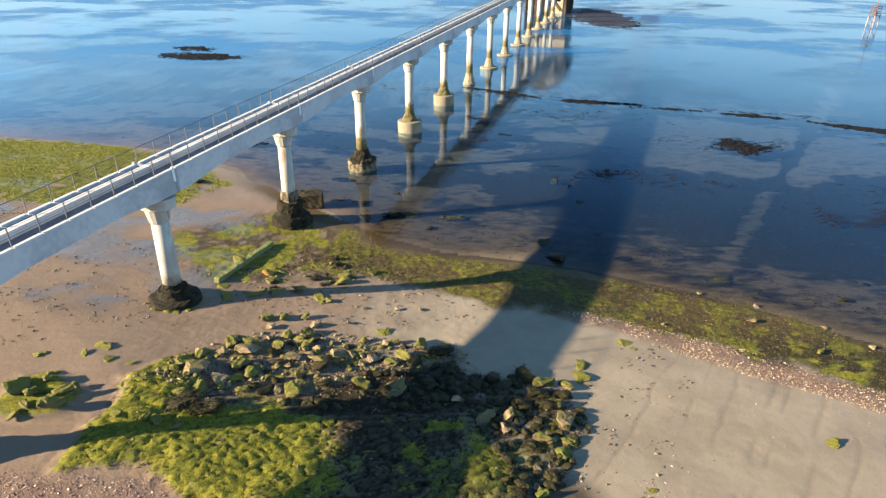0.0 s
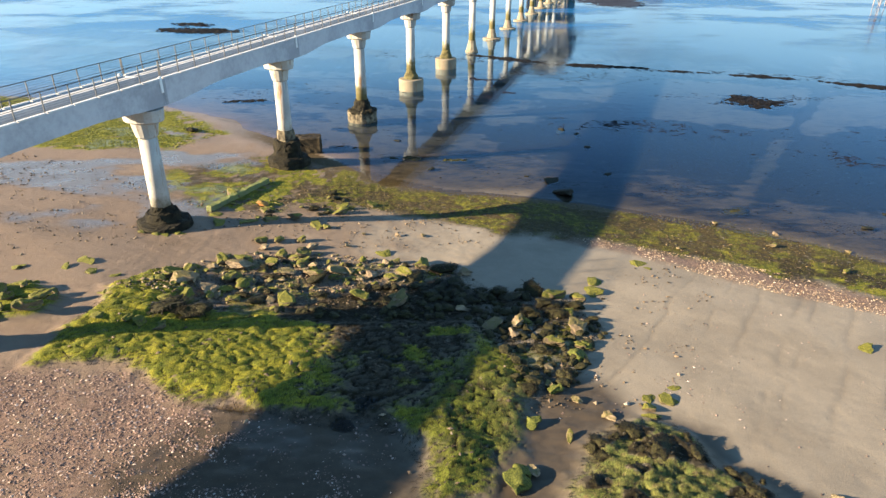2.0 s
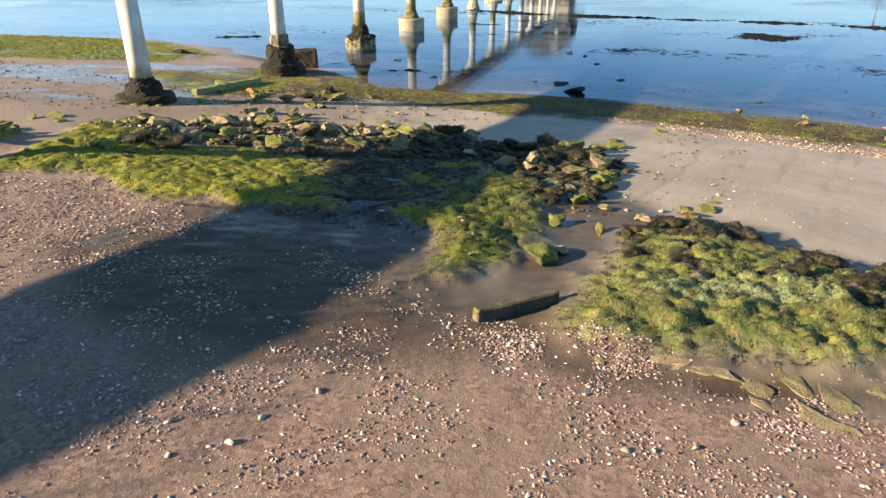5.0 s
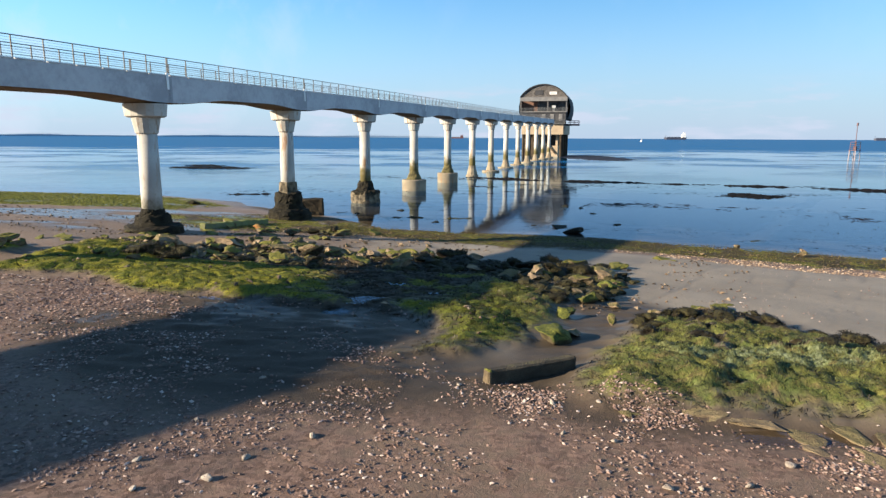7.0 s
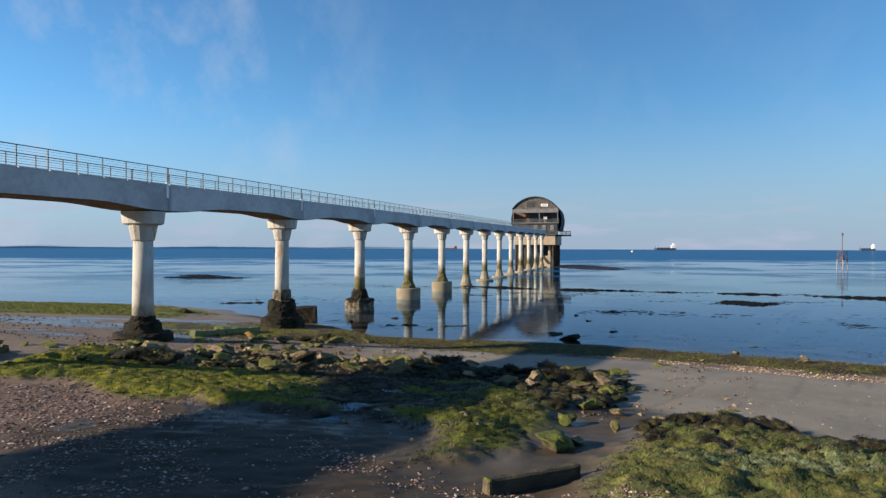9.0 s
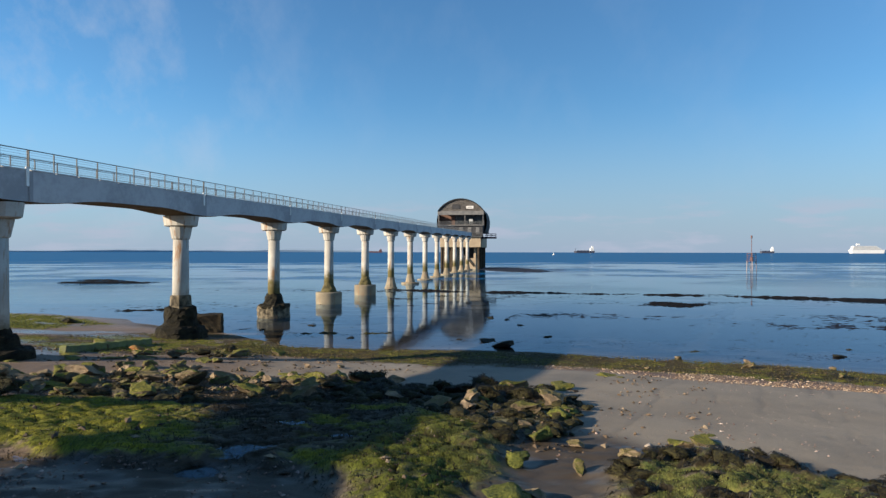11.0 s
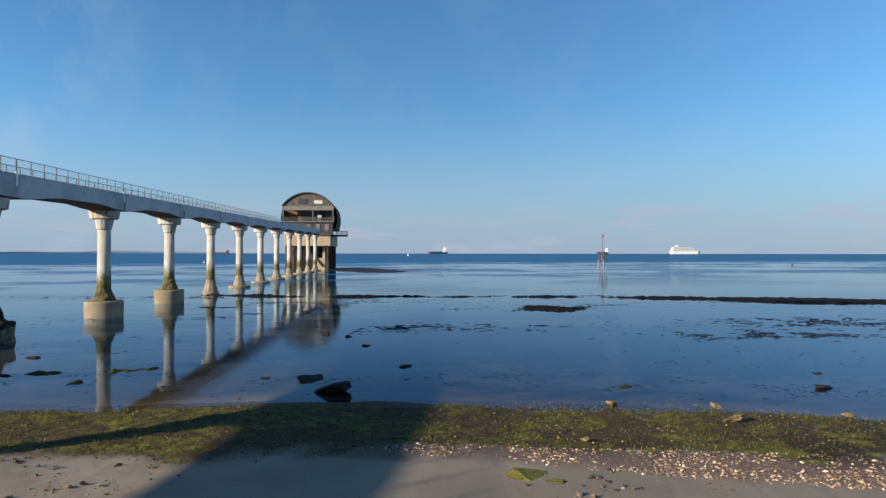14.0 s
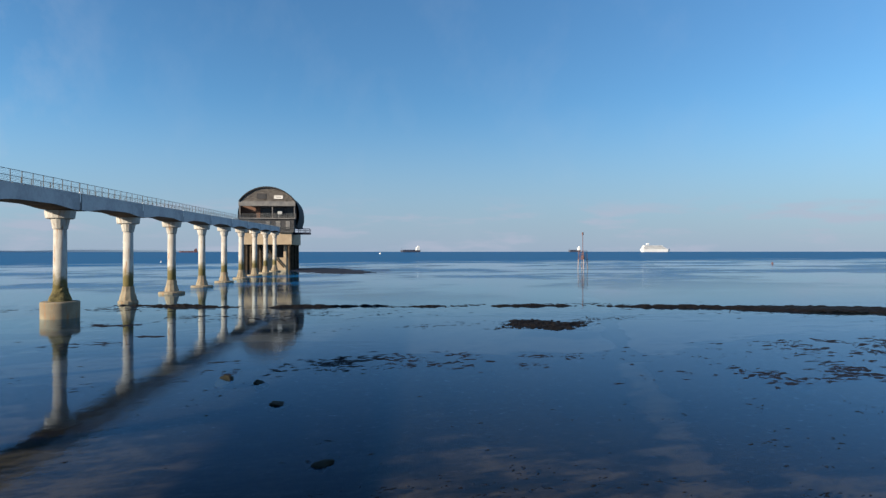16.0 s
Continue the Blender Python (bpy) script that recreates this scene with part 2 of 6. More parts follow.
BAND = [(-12, 45.5), (-6.3, 43.6), (0.4, 41.0), (4.1, 38.6), (10.1, 38.2), (14.6, 36.0), (20.4, 33.3), (24.3, 30.5), (45, 16), (60, 16), (50, 24), (28.1, 36.4), (23.8, 40.3), (21, 42.3), (12.9, 44), (4.8, 47), (-4.2, 49), (-9, 51)]
SHELLBAND = [(7, 38.6), (10.1, 38.4), (14.6, 36.2), (20.4, 33.6), (24.3, 30.8), (45, 16.5), (44, 15), (23.3, 29.0), (19.1, 31.2), (13.9, 34.6), (10, 37.4)]
DARKBED = [(9, 50), (18, 50), (30, 47), (46, 36), (80, 30), (75, 70), (56, 74), (40, 69), (25, 73), (12, 78), (8, 66)]
PALEBED = [(22, 75), (50, 73), (58, 85), (44, 97), (22, 97)]
# moss darkened here as painted pier shade, along with some black weed
DECKSHADE = [(-7.0, 28), (-6.4, 24.5), (-4.8, 21), (-3, 18.8), (-1.2, 18.6), (0.6, 20.5), (1.2, 24), (2.2, 28), (-3, 29.5)]
MUD = [(-11, 15.2), (-7.5, 18.6), (-2.2, 19.5), (-0.9, 16), (0.2, 13.0), (1.2, 13.4), (2.2, 15.2), (3, 18.2), (5, 21), (6.4, 21), (7, 19.6), (5.2, 18.2), (3.2, 14), (2.0, 11.6), (0.5, 10.6), (-3.5, 10.4), (-8, 12)]
SHINGLE = [(-40, 22), (-17.5, 20.8), (-13.2, 20.8), (-9, 18.6), (-5, 16), (-1, 12), (2.5, 11.4), (5, 10), (9, 8.5), (14, 7), (14, -20), (-60, -20)]


def poly_dist(px, py, poly):
    """Signed distance from points to a polygon's outline, positive inside."""
    inside = np.zeros(px.shape, bool)
    best = np.full(px.shape, 1e9)
    for (x0, y0), (x1, y1) in zip(poly, poly[1:] + poly[:1]):
        dx, dy = x1 - x0, y1 - y0
        t = np.clip(((px - x0) * dx + (py - y0) * dy) / (dx * dx + dy * dy), 0, 1)
        best = np.minimum(best, np.hypot(px - x0 - t * dx, py - y0 - t * dy))
        cross = (y0 > py) != (y1 > py)
        with np.errstate(divide='ignore', invalid='ignore'):
            xi = x0 + (py - y0) * dx / (dy if dy else 1e-9)
        inside ^= cross & (px < xi)
    return np.where(inside, best, -best)


def smooth(a, b, v):
    t = np.clip((v - a) / (b - a), 0, 1)
    return t * t * (3 - 2 * t)


class Lattice:
    """Value noise on numpy arrays, seeded."""
    def __init__(self, seed):
        self.t = np.random.RandomState(seed).rand(256, 256)

    def one(self, x, y):
        xi, yi = np.floor(x).astype(int), np.floor(y).astype(int)
        fx, fy = x - xi, y - yi
        fx, fy = fx * fx * (3 - 2 * fx), fy * fy * (3 - 2 * fy)
        g = lambda a, b: self.t[a % 256, b % 256]
        return (g(xi, yi) * (1 - fx) + g(xi + 1, yi) * fx) * (1 - fy) + (g(xi, yi + 1) * (1 - fx) + g(xi + 1, yi + 1) * fx) * fy

    def fbm(self, x, y, octaves=4):
        x, y = np.asarray(x, float), np.asarray(y, float)
        s, a, n = 0, 0.5, 0
        for i in range(octaves):
            s, n = s + a * self.one(x * 2 ** i + 17.3 * i, y * 2 ** i + 9.1 * i), n + a
            a *= 0.5
        return s / n


def cells(x, y, seed):
    """F1 and F2 of a jittered cell pattern."""
    r = np.random.RandomState(seed).rand(128, 128, 2)
    xi, yi = np.floor(x).astype(int), np.floor(y).astype(int)
    f1, f2 = np.full(x.shape, 9.0), np.full(x.shape, 9.0)
    for dx in (-1, 0, 1):
        for dy in (-1, 0, 1):
            j = r[(xi + dx) % 128, (yi + dy) % 128]
            d = np.hypot(xi + dx + j[..., 0] - x, yi + dy + j[..., 1] - y)
            f2 = np.minimum(f2, np.maximum(f1, d))
            f1 = np.minimum(f1, d)
    return f1, f2


L1, L2, L3 = Lattice(1), Lattice(2), Lattice(3)


# black wrack on the mound: centre and half-widths
DARKSPOTS = [(5.6, 17.6, 0.8, 0.4), (6.9, 18.2, 0.9, 0.5), (7.8, 17.1, 1.2, 0.7), (9.0, 16.8, 0.6, 0.7), (5.0, 15.4, 0.6, 0.35), (6.2, 14.6, 0.45, 0.4), (7.9, 13.7, 0.55, 0.25), (8.9, 14.0, 0.6, 0.3),
             (10.2, 13.3, 0.9, 0.35), (11.2, 14.0, 0.9, 0.6), (10.3, 15.0, 0.8, 0.45), (9.8, 12.5, 0.6, 0.2), (6.7, 16.0, 0.5, 0.3)]
SHELF = [(-17.4, 23.9), (-17.0, 25.6), (-17.1, 28.0), (-16.2, 30.0), (-14.4, 30.2), (-13.4, 28.6), (-13.8, 26.2), (-14.6, 24.9)]
BLACKBAND = [(-7.9, 26.2), (-7.8, 27.4), (-6.2, 28.9), (-4.4, 30.4), (-1.7, 30.7), (-0.3, 31.7), (1.5, 30.5), (1.0, 27.0), (-2.5, 26.2), (-5.5, 25.6)]
POOLS = [(-8.3, 18.95, 1.1, 0.22), (-4.0, 18.4, 0.55, 0.5), (-3.2, 19.4, 0.6, 0.35), (-2.7, 22.9, 0.6, 0.2), (-2.65, 19.8, 0.35, 0.2), (-10.6, 20.0, 0.5, 0.3), (-1.0, 21.4, 0.35, 0.2), (5.6, 9.3, 1.3, 0.4)]


def zones(x, y):
    """Height and cover of the shore at points given as arrays."""
    x, y = np.asarray(x, float), np.asarray(y, float)
    wob = (L1.fbm(x * 0.35, y * 0.35) - 0.5) * 3.0 + (L2.fbm(x * 1.3, y * 1.3) - 0.5) * 1.4
    d = (np.interp(x, SHORE_X, SHORE_Y) - y) * 0.93
    z = np.interp(d, PROF_D, PROF_Z)
    z = z + (L1.fbm(x * 0.12, y * 0.12, 3) - 0.5) * 0.22 * smooth(-40, 8, d)
    reef = smooth(-0.6, 1.6, poly_dist(x, y, REEF) + wob * 0.5)
    moss = smooth(-0.5, 0.9, poly_dist(x, y, MOSS) + wob * 0.55)
    mound = smooth(-0.5, 1.3, poly_dist(x, y, MOUND) + wob * 0.35)
    clump = smooth(-0.3, 0.8, poly_dist(x, y, CLUMP) + wob * 0.25)
    f1, f2 = cells(x * 1.0 + wob * 0.85, y * 1.6 + wob * 0.6, 5)
    lump = smooth(0.0, 0.45, f2 - f1)
    g1, g2 = cells(x * 1.4 + wob * 0.8, y * 2.9 + wob * 0.5, 6)
    lump2 = smooth(0.02, 0.18, g2 - g1)
    m1, m2 = cells((x * 0.9 + y * 0.5) * 1.15 + wob * 0.5, (y * 1.7 - x * 0.8) * 1.15 + wob * 0.5, 7)
    pad = smooth(0.0, 0.11, m2 - m1)
    rag = L2.fbm(x * 0.9, y * 0.9, 5)
    rag2 = L3.fbm(x * 2.6 + 5, y * 2.6, 4)
    z = z + reef * (0.05 + 0.24 * (rag - 0.25) + 0.09 * (rag2 - 0.4))
    z = z + 0.20 * smooth(-0.1, 0.35, poly_dist(x, y, SHELF) + wob * 0.3)
    z = z + moss * (0.14 * pad + 0.03 * lump2 + 0.03 * lump + 0.05 * (rag2 - 0.4))
    z = z + mound * (0.05 + 0.42 * (rag - 0.25) + 0.10 * (rag2 - 0.4) + 0.09 * lump * smooth(0.36, 0.58, L3.fbm(x * 0.8 + 2, y * 0.8, 3)) + 0.04 * lump2 + 0.30 * (0.75 - np.abs(2 * L2.fbm(x * 1.8 + 8, y * 2.2, 4) - 1)))
    spots = np.zeros_like(x)
    for a, b, ra, rb in DARKSPOTS:
        spots = np.maximum(spots, 1.25 - np.hypot((x - a) / ra, (y - b) / rb))
    blackm = mound * smooth(0.0, 0.25, spots + 0.9 * (L2.fbm(x * 1.6 + 2, y * 1.6, 4) - 0.5) - 0.12)
    z = z + 0.05 * blackm
    z = z + clump * (0.15 + 0.30 * (rag - 0.2) + 0.10 * lump2)
    sand = (1 - np.maximum.reduce([reef, moss, mound, clump])) * smooth(0, 6, d)
    # drained runnels in the sand, and small unevenness
    run_u = x * 0.83 - y * 0.56 + (L3.fbm(x * 0.2, y * 0.3, 3) - 0.5) * 1.0
    runnel = np.zeros_like(x)
    for c, w in ((-6.4, 0.12), (-4.1, 0.10), (-2.5, 0.14), (-0.6, 0.16), (0.2, 0.10), (2.1, 0.16), (3.8, 0.11), (5.6, 0.14), (7.5, 0.12)):
        runnel = np.maximum(runnel, np.exp(-((run_u - c) / w) ** 2))
    runnel = runnel * sand * smooth(17, 21, y) * smooth(37, 32, y + 0.45 * (x - 12)) * smooth(0.3, 0.55, L2.fbm(x * 0.4, y * 0.4, 3))
    z = z - 0.014 * runnel
    z = z + sand * (L2.fbm(x * 2.2, y * 2.2) - 0.5) * np.where(x > 3, 0.02, 0.045)
    for a, b, ra, rb in POOLS:
        z = z - 0.13 * np.exp(-((x - a) / ra) ** 2 - ((y - b) / rb) ** 2)
    z = z + smooth(-1.2, 1.4, poly_dist(x, y, MUD) + wob * 0.8) * (L2.fbm(x * 1.1 + 7, y * 2.4) - 0.5) * 0.16
    gl = smooth(-1.5, 2.0, poly_dist(x, y, GREEN_LEFT) + wob * 1.4)
    gm = smooth(-1.0, 2.2, poly_dist(x, y, GREEN_MID) + wob * 1.6)
    band = smooth(-0.8, 1.0, poly_dist(x, y, BAND) + wob * 0.8)
    patch = L3.fbm(x * 0.6, y * 0.6)
    patch2 = L1.fbm(x * 1.7, y * 1.7)
    tuft = np.maximum(band, gm) * smooth(-0.5, 0.6, d)
    z = z + tuft * (0.10 * (rag2 - 0.42) + 0.05 * (L2.fbm(x * 4.2, y * 4.2, 3) - 0.5))
    # green thins out in the gaps between pads, where crevice shade is painted
    green = np.maximum.reduce([
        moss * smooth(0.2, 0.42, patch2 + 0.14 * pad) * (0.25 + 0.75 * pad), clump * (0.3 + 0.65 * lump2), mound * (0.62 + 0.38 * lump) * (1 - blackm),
        reef * 0.45 * smooth(0.46, 0.62, patch), gl * smooth(0.24, 0.46, patch + 0.10 * smooth(-27, -36, x)) * smooth(0.18, 0.38, patch2), gm * smooth(0.32, 0.5, patch) * smooth(0.24, 0.44, patch2), band * (0.26 + 0.5 * smooth(0.36, 0.6, patch) * smooth(0.30, 0.5, patch2)) * smooth(0.2, 0.4, patch2)])
    limb = moss * smooth(-2.0, 0.5, x) * smooth(25, 21, y)
    z = z + limb * 0.36 * (L3.fbm(x * 1.1 + 4, y * 1.1, 3) - 0.42)
    green = green * (1 - 0.2 * limb) * (1 - 0.3 * limb * smooth(0.50, 0.62, L1.fbm(x * 1.3 + 6, y * 1.3, 4)))
    # painted shade: takes out green and adds brown under the pier's shadow
    dshade = smooth(-1.2, 1.6, poly_dist(x, y, DECKSHADE) + wob * 1.2)
    blackb = smooth(-0.4, 0.4, poly_dist(x, y, BLACKBAND) + wob * 0.3)
    green = green * (1 - 0.93 * blackb) * (1 - 0.88 * dshade * smooth(0.22, 0.52, L1.fbm(x * 0.8 + 9, y * 0.9)))
    shellb = smooth(-0.7, 0.6, poly_dist(x, y, SHELLBAND) + wob * 0.4)
    shing = smooth(-1.0, 1.5, poly_dist(x, y, SHINGLE) + wob * 0.7) * (1 - moss) * (1 - mound)
    shell = np.maximum(shellb, shing)
    # wrack, plus crevice shade between pads and lumps painted as brown cover
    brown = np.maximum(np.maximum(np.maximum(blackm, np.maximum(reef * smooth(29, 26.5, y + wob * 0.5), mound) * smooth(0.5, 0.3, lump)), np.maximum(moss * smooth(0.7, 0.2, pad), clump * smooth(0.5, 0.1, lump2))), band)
    # on the sea bed the same channel holds the beds of dark weed
    bedn = L1.fbm(x * 0.13 + 3, y * 0.22, 6) + 0.35 * (L3.fbm(x * 0.5, y * 0.9, 4) - 0.5)
    bias = 0.40 * smooth(-4, 4, poly_dist(x, y, DARKBED) + wob) - 0.36 * smooth(-5, 5, poly_dist(x, y, PALEBED)) 
    bed = smooth(0.36, 0.66, bedn + bias)
    tx, ty = 0.561, 0.828
    off = np.abs((x - 20.5) * ty - (y - 43) * tx) + (L2.fbm(x * 0.3, y * 0.3) - 0.5) * 1.5
    line = smooth(1.3, 0.5, off) * smooth(40, 48, y)
    bed = np.maximum(bed, smooth(-55, -110, d))
    bed = bed * (1 - 0.5 * smooth(-13, -9, d + wob * 2.2)) * (1 - line) + line * np.where(y < 66, 0.3, np.where(y < 98, 1.0, 0.1))
    brown = np.maximum(brown, gm * 0.9 * smooth(0.3, 0.42, patch2))
    brown = np.maximum(np.maximum(brown, blackb), 0.95 * limb)
    brown = np.maximum(brown, 0.85 * dshade * np.maximum(moss, reef))
    brown = np.maximum(brown, 0.9 * smooth(3.6, 1.2, d + wob * 0.6) * smooth(-26, -17, x))
    cover = np.where(d < -0.5, bed, np.clip(brown, 0, 1))
    mud = smooth(-1.6, 0.2, poly_dist(x, y, MUD) + wob * 0.5) * (1 - 0.6 * np.maximum(moss, mound))
    ring = smooth(-1.8, -0.4, poly_dist(x, y, MOUND) + wob * 0.4) * (1 - mound)
    mud = np.maximum(mud, 0.9 * ring * smooth(20.5, 18.5, y))
    flat = smooth(-9, -17, x + wob) * smooth(34, 38, y + wob) * smooth(4, 8, d)
    mud = np.maximum(mud, 0.55 * flat * smooth(0.40, 0.62, 0.85 * L1.fbm(x * 0.16 + 4, y * 0.24, 3) + 0.15 * L3.fbm(x * 0.9, y * 1.3, 3)))
    mud = np.maximum(mud, 0.95 * np.exp(-((x - 0.7) / 2.4) ** 2 - ((y - 13.0) / 1.7) ** 2))
    mud = np.maximum(mud, 0.22 * runnel)
    return z, green, shell, cover, d, mud


def spaced(lo, hi, fine_lo, fine_hi, mid_lo, mid_hi, fine, midstep, grow=1.22):
    v = list(np.arange(fine_lo, fine_hi, fine))
    v = list(np.arange(mid_lo, fine_lo - 1e-6, midstep)) + v + list(np.arange(fine_hi, mid_hi, midstep))
    s, a = midstep, v[0]
    left = []
    while a > lo:
        s *= grow
        a -= s
        left.append(a)
    s, b = midstep, v[-1]
    right = []
    while b < hi:
        s *= grow
        b += s
        right.append(b)
    return np.array(left[::-1] + v + right)


def sheet(name, xs, ys, zfun, material, attrs=None):
    gx, gy = np.meshgrid(xs, ys)
    z = zfun(gx.ravel(), gy.ravel())
    co = np.stack([gx.ravel(), gy.ravel(), z], 1)
    nx, ny = len(xs), len(ys)
    i = np.arange(nx * ny).reshape(ny, nx)
    quads = np.stack([i[:-1, :-1], i[:-1, 1:], i[1:, 1:], i[1:, :-1]], -1).reshape(-1, 4)
    me = bpy.data.meshes.new(name)
    me.vertices.add(len(co))
    me.vertices.foreach_set("co", co.ravel())
    me.loops.add(quads.size)
    me.loops.foreach_set("vertex_index", quads.ravel().astype(np.int32))
    me.polygons.add(len(quads))
    me.polygons.foreach_set("loop_start", np.arange(0, quads.size, 4, dtype=np.int32))
    me.update(calc_edges=True)
    me.polygons.foreach_set("use_smooth", np.ones(len(quads), bool))
    if attrs is not None:
        a = me.color_attributes.new("cover", 'FLOAT_COLOR', 'POINT')
        a.data.foreach_set("color", attrs.astype(np.float32).ravel())
    me.materials.append(material)
    return new(name, me)


# ground surface: sand, shell grit, green algae, brown weed and painted shade, by the cover map
M_GROUND, n, l, p = mat("shore_ground")
pos = world_pos(n)
att = n.new("ShaderNodeVertexColor")
att.layer_name = "cover"
sepc = n.new("ShaderNodeSeparateColor")
l.new(att.outputs["Color"], sepc.inputs[0])
sepp = n.new("ShaderNodeSeparateXYZ")
l.new(pos, sepp.inputs[0])
n1, n2, n3 = noise_fac(n, l, 0.35, 5, 0.6, pos), noise_fac(n, l, 3.5, 6, 0.65, pos), noise_fac(n, l, 24, 5, 0.7, pos)
sandc = mix(n, l, ranged(n, l, n1, 0.35, 0.65), (0.194, 0.162, 0.121), (0.240, 0.202, 0.152))
sandc = mix(n, l, ranged(n, l, n3, 0.4, 0.75, 0, 0.35), sandc, (0.06, 0.05, 0.04))
grit = nd(n, "ShaderNodeTexVoronoi", Scale=11.0)
l.new(pos, grit.inputs["Vector"])
sepg = n.new("ShaderNodeSeparateColor")
l.new(grit.outputs["Color"], sepg.inputs[0])
gritc = mix(n, l, sepg.outputs["Red"], (0.088, 0.056, 0.042), (0.205, 0.134, 0.102))
sandc = mix(n, l, math_node(n, l, 'MULTIPLY', sepc.outputs["Green"], 0.85), sandc, mix(n, l, n2, (0.098, 0.068, 0.049), (0.160, 0.114, 0.084)))
gritfac = math_node(n, l, 'MULTIPLY', sepc.outputs["Green"], ranged(n, l, math_node(n, l, 'ADD', math_node(n, l, 'MULTIPLY', n2, 0.6), math_node(n, l, 'MULTIPLY', n1, 0.5)), 0.42, 0.62))
tawny = ranged(n, l, math_node(n, l, 'ADD', sepp.outputs["X"], math_node(n, l, 'MULTIPLY', n1, 14.0)), 9.0, -4.0, 0.0, 0.8)
sandc = mix(n, l, tawny, sandc, mix(n, l, n2, (0.126, 0.086, 0.060), (0.198, 0.140, 0.101)))
mudc = mix(n, l, n2, (0.031, 0.023, 0.016), (0.070, 0.053, 0.036))
col = mix(n, l, gritfac, sandc, gritc)
col = mix(n, l, math_node(n, l, 'MULTIPLY', att.outputs["Alpha"], 0.95), col, mudc)
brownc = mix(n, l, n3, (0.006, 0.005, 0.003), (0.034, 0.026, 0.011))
brownc = mix(n, l, ranged(n, l, sepp.outputs["Y"], 34, 38), brownc, mix(n, l, ranged(n, l, math_node(n, l, 'ADD', math_node(n, l, 'MULTIPLY', n3, 0.5), math_node(n, l, 'MULTIPLY', n2, 0.5)), 0.36, 0.62), (0.016, 0.012, 0.005), (0.074, 0.053, 0.022)))
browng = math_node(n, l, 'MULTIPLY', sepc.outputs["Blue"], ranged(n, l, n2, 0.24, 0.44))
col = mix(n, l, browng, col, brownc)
# algae: yellow, green and olive-brown pads, combed into fine strands; greyer on the mound, with a pale crest
comb = n.new("ShaderNodeMapping")
comb.inputs["Scale"].default_value = (26.0, 8.0, 9.0)
comb.inputs["Rotation"].default_value = (0, 0, 0.35)
l.new(pos, comb.inputs["Vector"])
strand = noise_fac(n, l, 1.0, 5, 0.7, comb.outputs["Vector"])
g1, g2 = noise_fac(n, l, 1.5, 4, 0.6, pos), noise_fac(n, l, 3.1, 5, 0.65, pos)
greenc = mix(n, l, ranged(n, l, g1, 0.38, 0.62), (0.196, 0.184, 0.019), (0.104, 0.118, 0.014))
greenc = mix(n, l, ranged(n, l, g2, 0.57, 0.74, 0, 0.4), greenc, (0.088, 0.068, 0.028))
moundc = mix(n, l, ranged(n, l, g1, 0.38, 0.62), (0.126, 0.126, 0.034), (0.072, 0.092, 0.026))
moundc = mix(n, l, ranged(n, l, g2, 0.46, 0.66, 0, 0.8), moundc, (0.115, 0.086, 0.042))
crest_y = math_node(n, l, 'ABSOLUTE', math_node(n, l, 'SUBTRACT', math_node(n, l, 'ADD', sepp.outputs["Y"], math_node(n, l, 'MULTIPLY', g1, 2.0)), 13.8))
crest_x = math_node(n, l, 'ABSOLUTE', math_node(n, l, 'SUBTRACT', sepp.outputs["X"], 7.0))
crest = math_node(n, l, 'MULTIPLY', ranged(n, l, crest_y, 0.9, 0.2), ranged(n, l, crest_x, 3.0, 1.4))
crest = math_node(n, l, 'MULTIPLY', crest, ranged(n, l, g2, 0.62, 0.44))
moundc = mix(n, l, crest, moundc, (0.205, 0.235, 0.130))
onmound = math_node(n, l, 'MULTIPLY', ranged(n, l, math_node(n, l, 'ADD', sepp.outputs["X"], math_node(n, l, 'MULTIPLY', g1, 2.0)), 2.2, 4.0), ranged(n, l, sepp.outputs["Y"], 22.5, 20.5))
arm = math_node(n, l, 'MULTIPLY', ranged(n, l, sepp.outputs["X"], -2.0, 0.5), ranged(n, l, sepp.outputs["Y"], 25.0, 21.0, 0.0, 0.85))
greenc = mix(n, l, arm, greenc, mix(n, l, ranged(n, l, g1, 0.42, 0.60), (0.034, 0.046, 0.009), (0.118, 0.130, 0.020)))
greenc = mix(n, l, onmound, greenc, moundc)
strandline = math_node(n, l, 'MULTIPLY', ranged(n, l, sepp.outputs["Y"], 33, 36), math_node(n, l, 'MULTIPLY', ranged(n, l, sepp.outputs["Y"], 56, 53), ranged(n, l, sepp.outputs["X"], -12, -7)))
greenc = mix(n, l, math_node(n, l, 'MULTIPLY', strandline, ranged(n, l, g2, 0.36, 0.62, 0.3, 0.9)), greenc, (0.052, 0.041, 0.014))
greenc = mix(n, l, 1.0, greenc, mix(n, l, ranged(n, l, strand, 0.32, 0.66), (0.42, 0.42, 0.42), (1.28, 1.28, 1.28)), 'MULTIPLY')
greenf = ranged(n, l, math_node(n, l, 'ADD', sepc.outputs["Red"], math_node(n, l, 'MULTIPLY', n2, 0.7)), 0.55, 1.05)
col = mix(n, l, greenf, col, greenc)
# the sea bed: pale sand with beds of dark weed
mapb = n.new("ShaderNodeMapping")
mapb.inputs["Scale"].default_value = (0.38, 0.95, 0.5)
mapb.inputs["Rotation"].default_value = (0, 0, 0.2)
l.new(pos, mapb.inputs["Vector"])
n4 = noise_fac(n, l, 1.0, 9, 0.68, mapb.outputs["Vector"])
bedf = ranged(n, l, math_node(n, l, 'ADD', math_node(n, l, 'MULTIPLY', sepc.outputs["Blue"], 0.36), n4), 0.58, 0.76)
n5 = noise_fac(n, l, 1.7, 6, 0.75, mapb.outputs["Vector"])
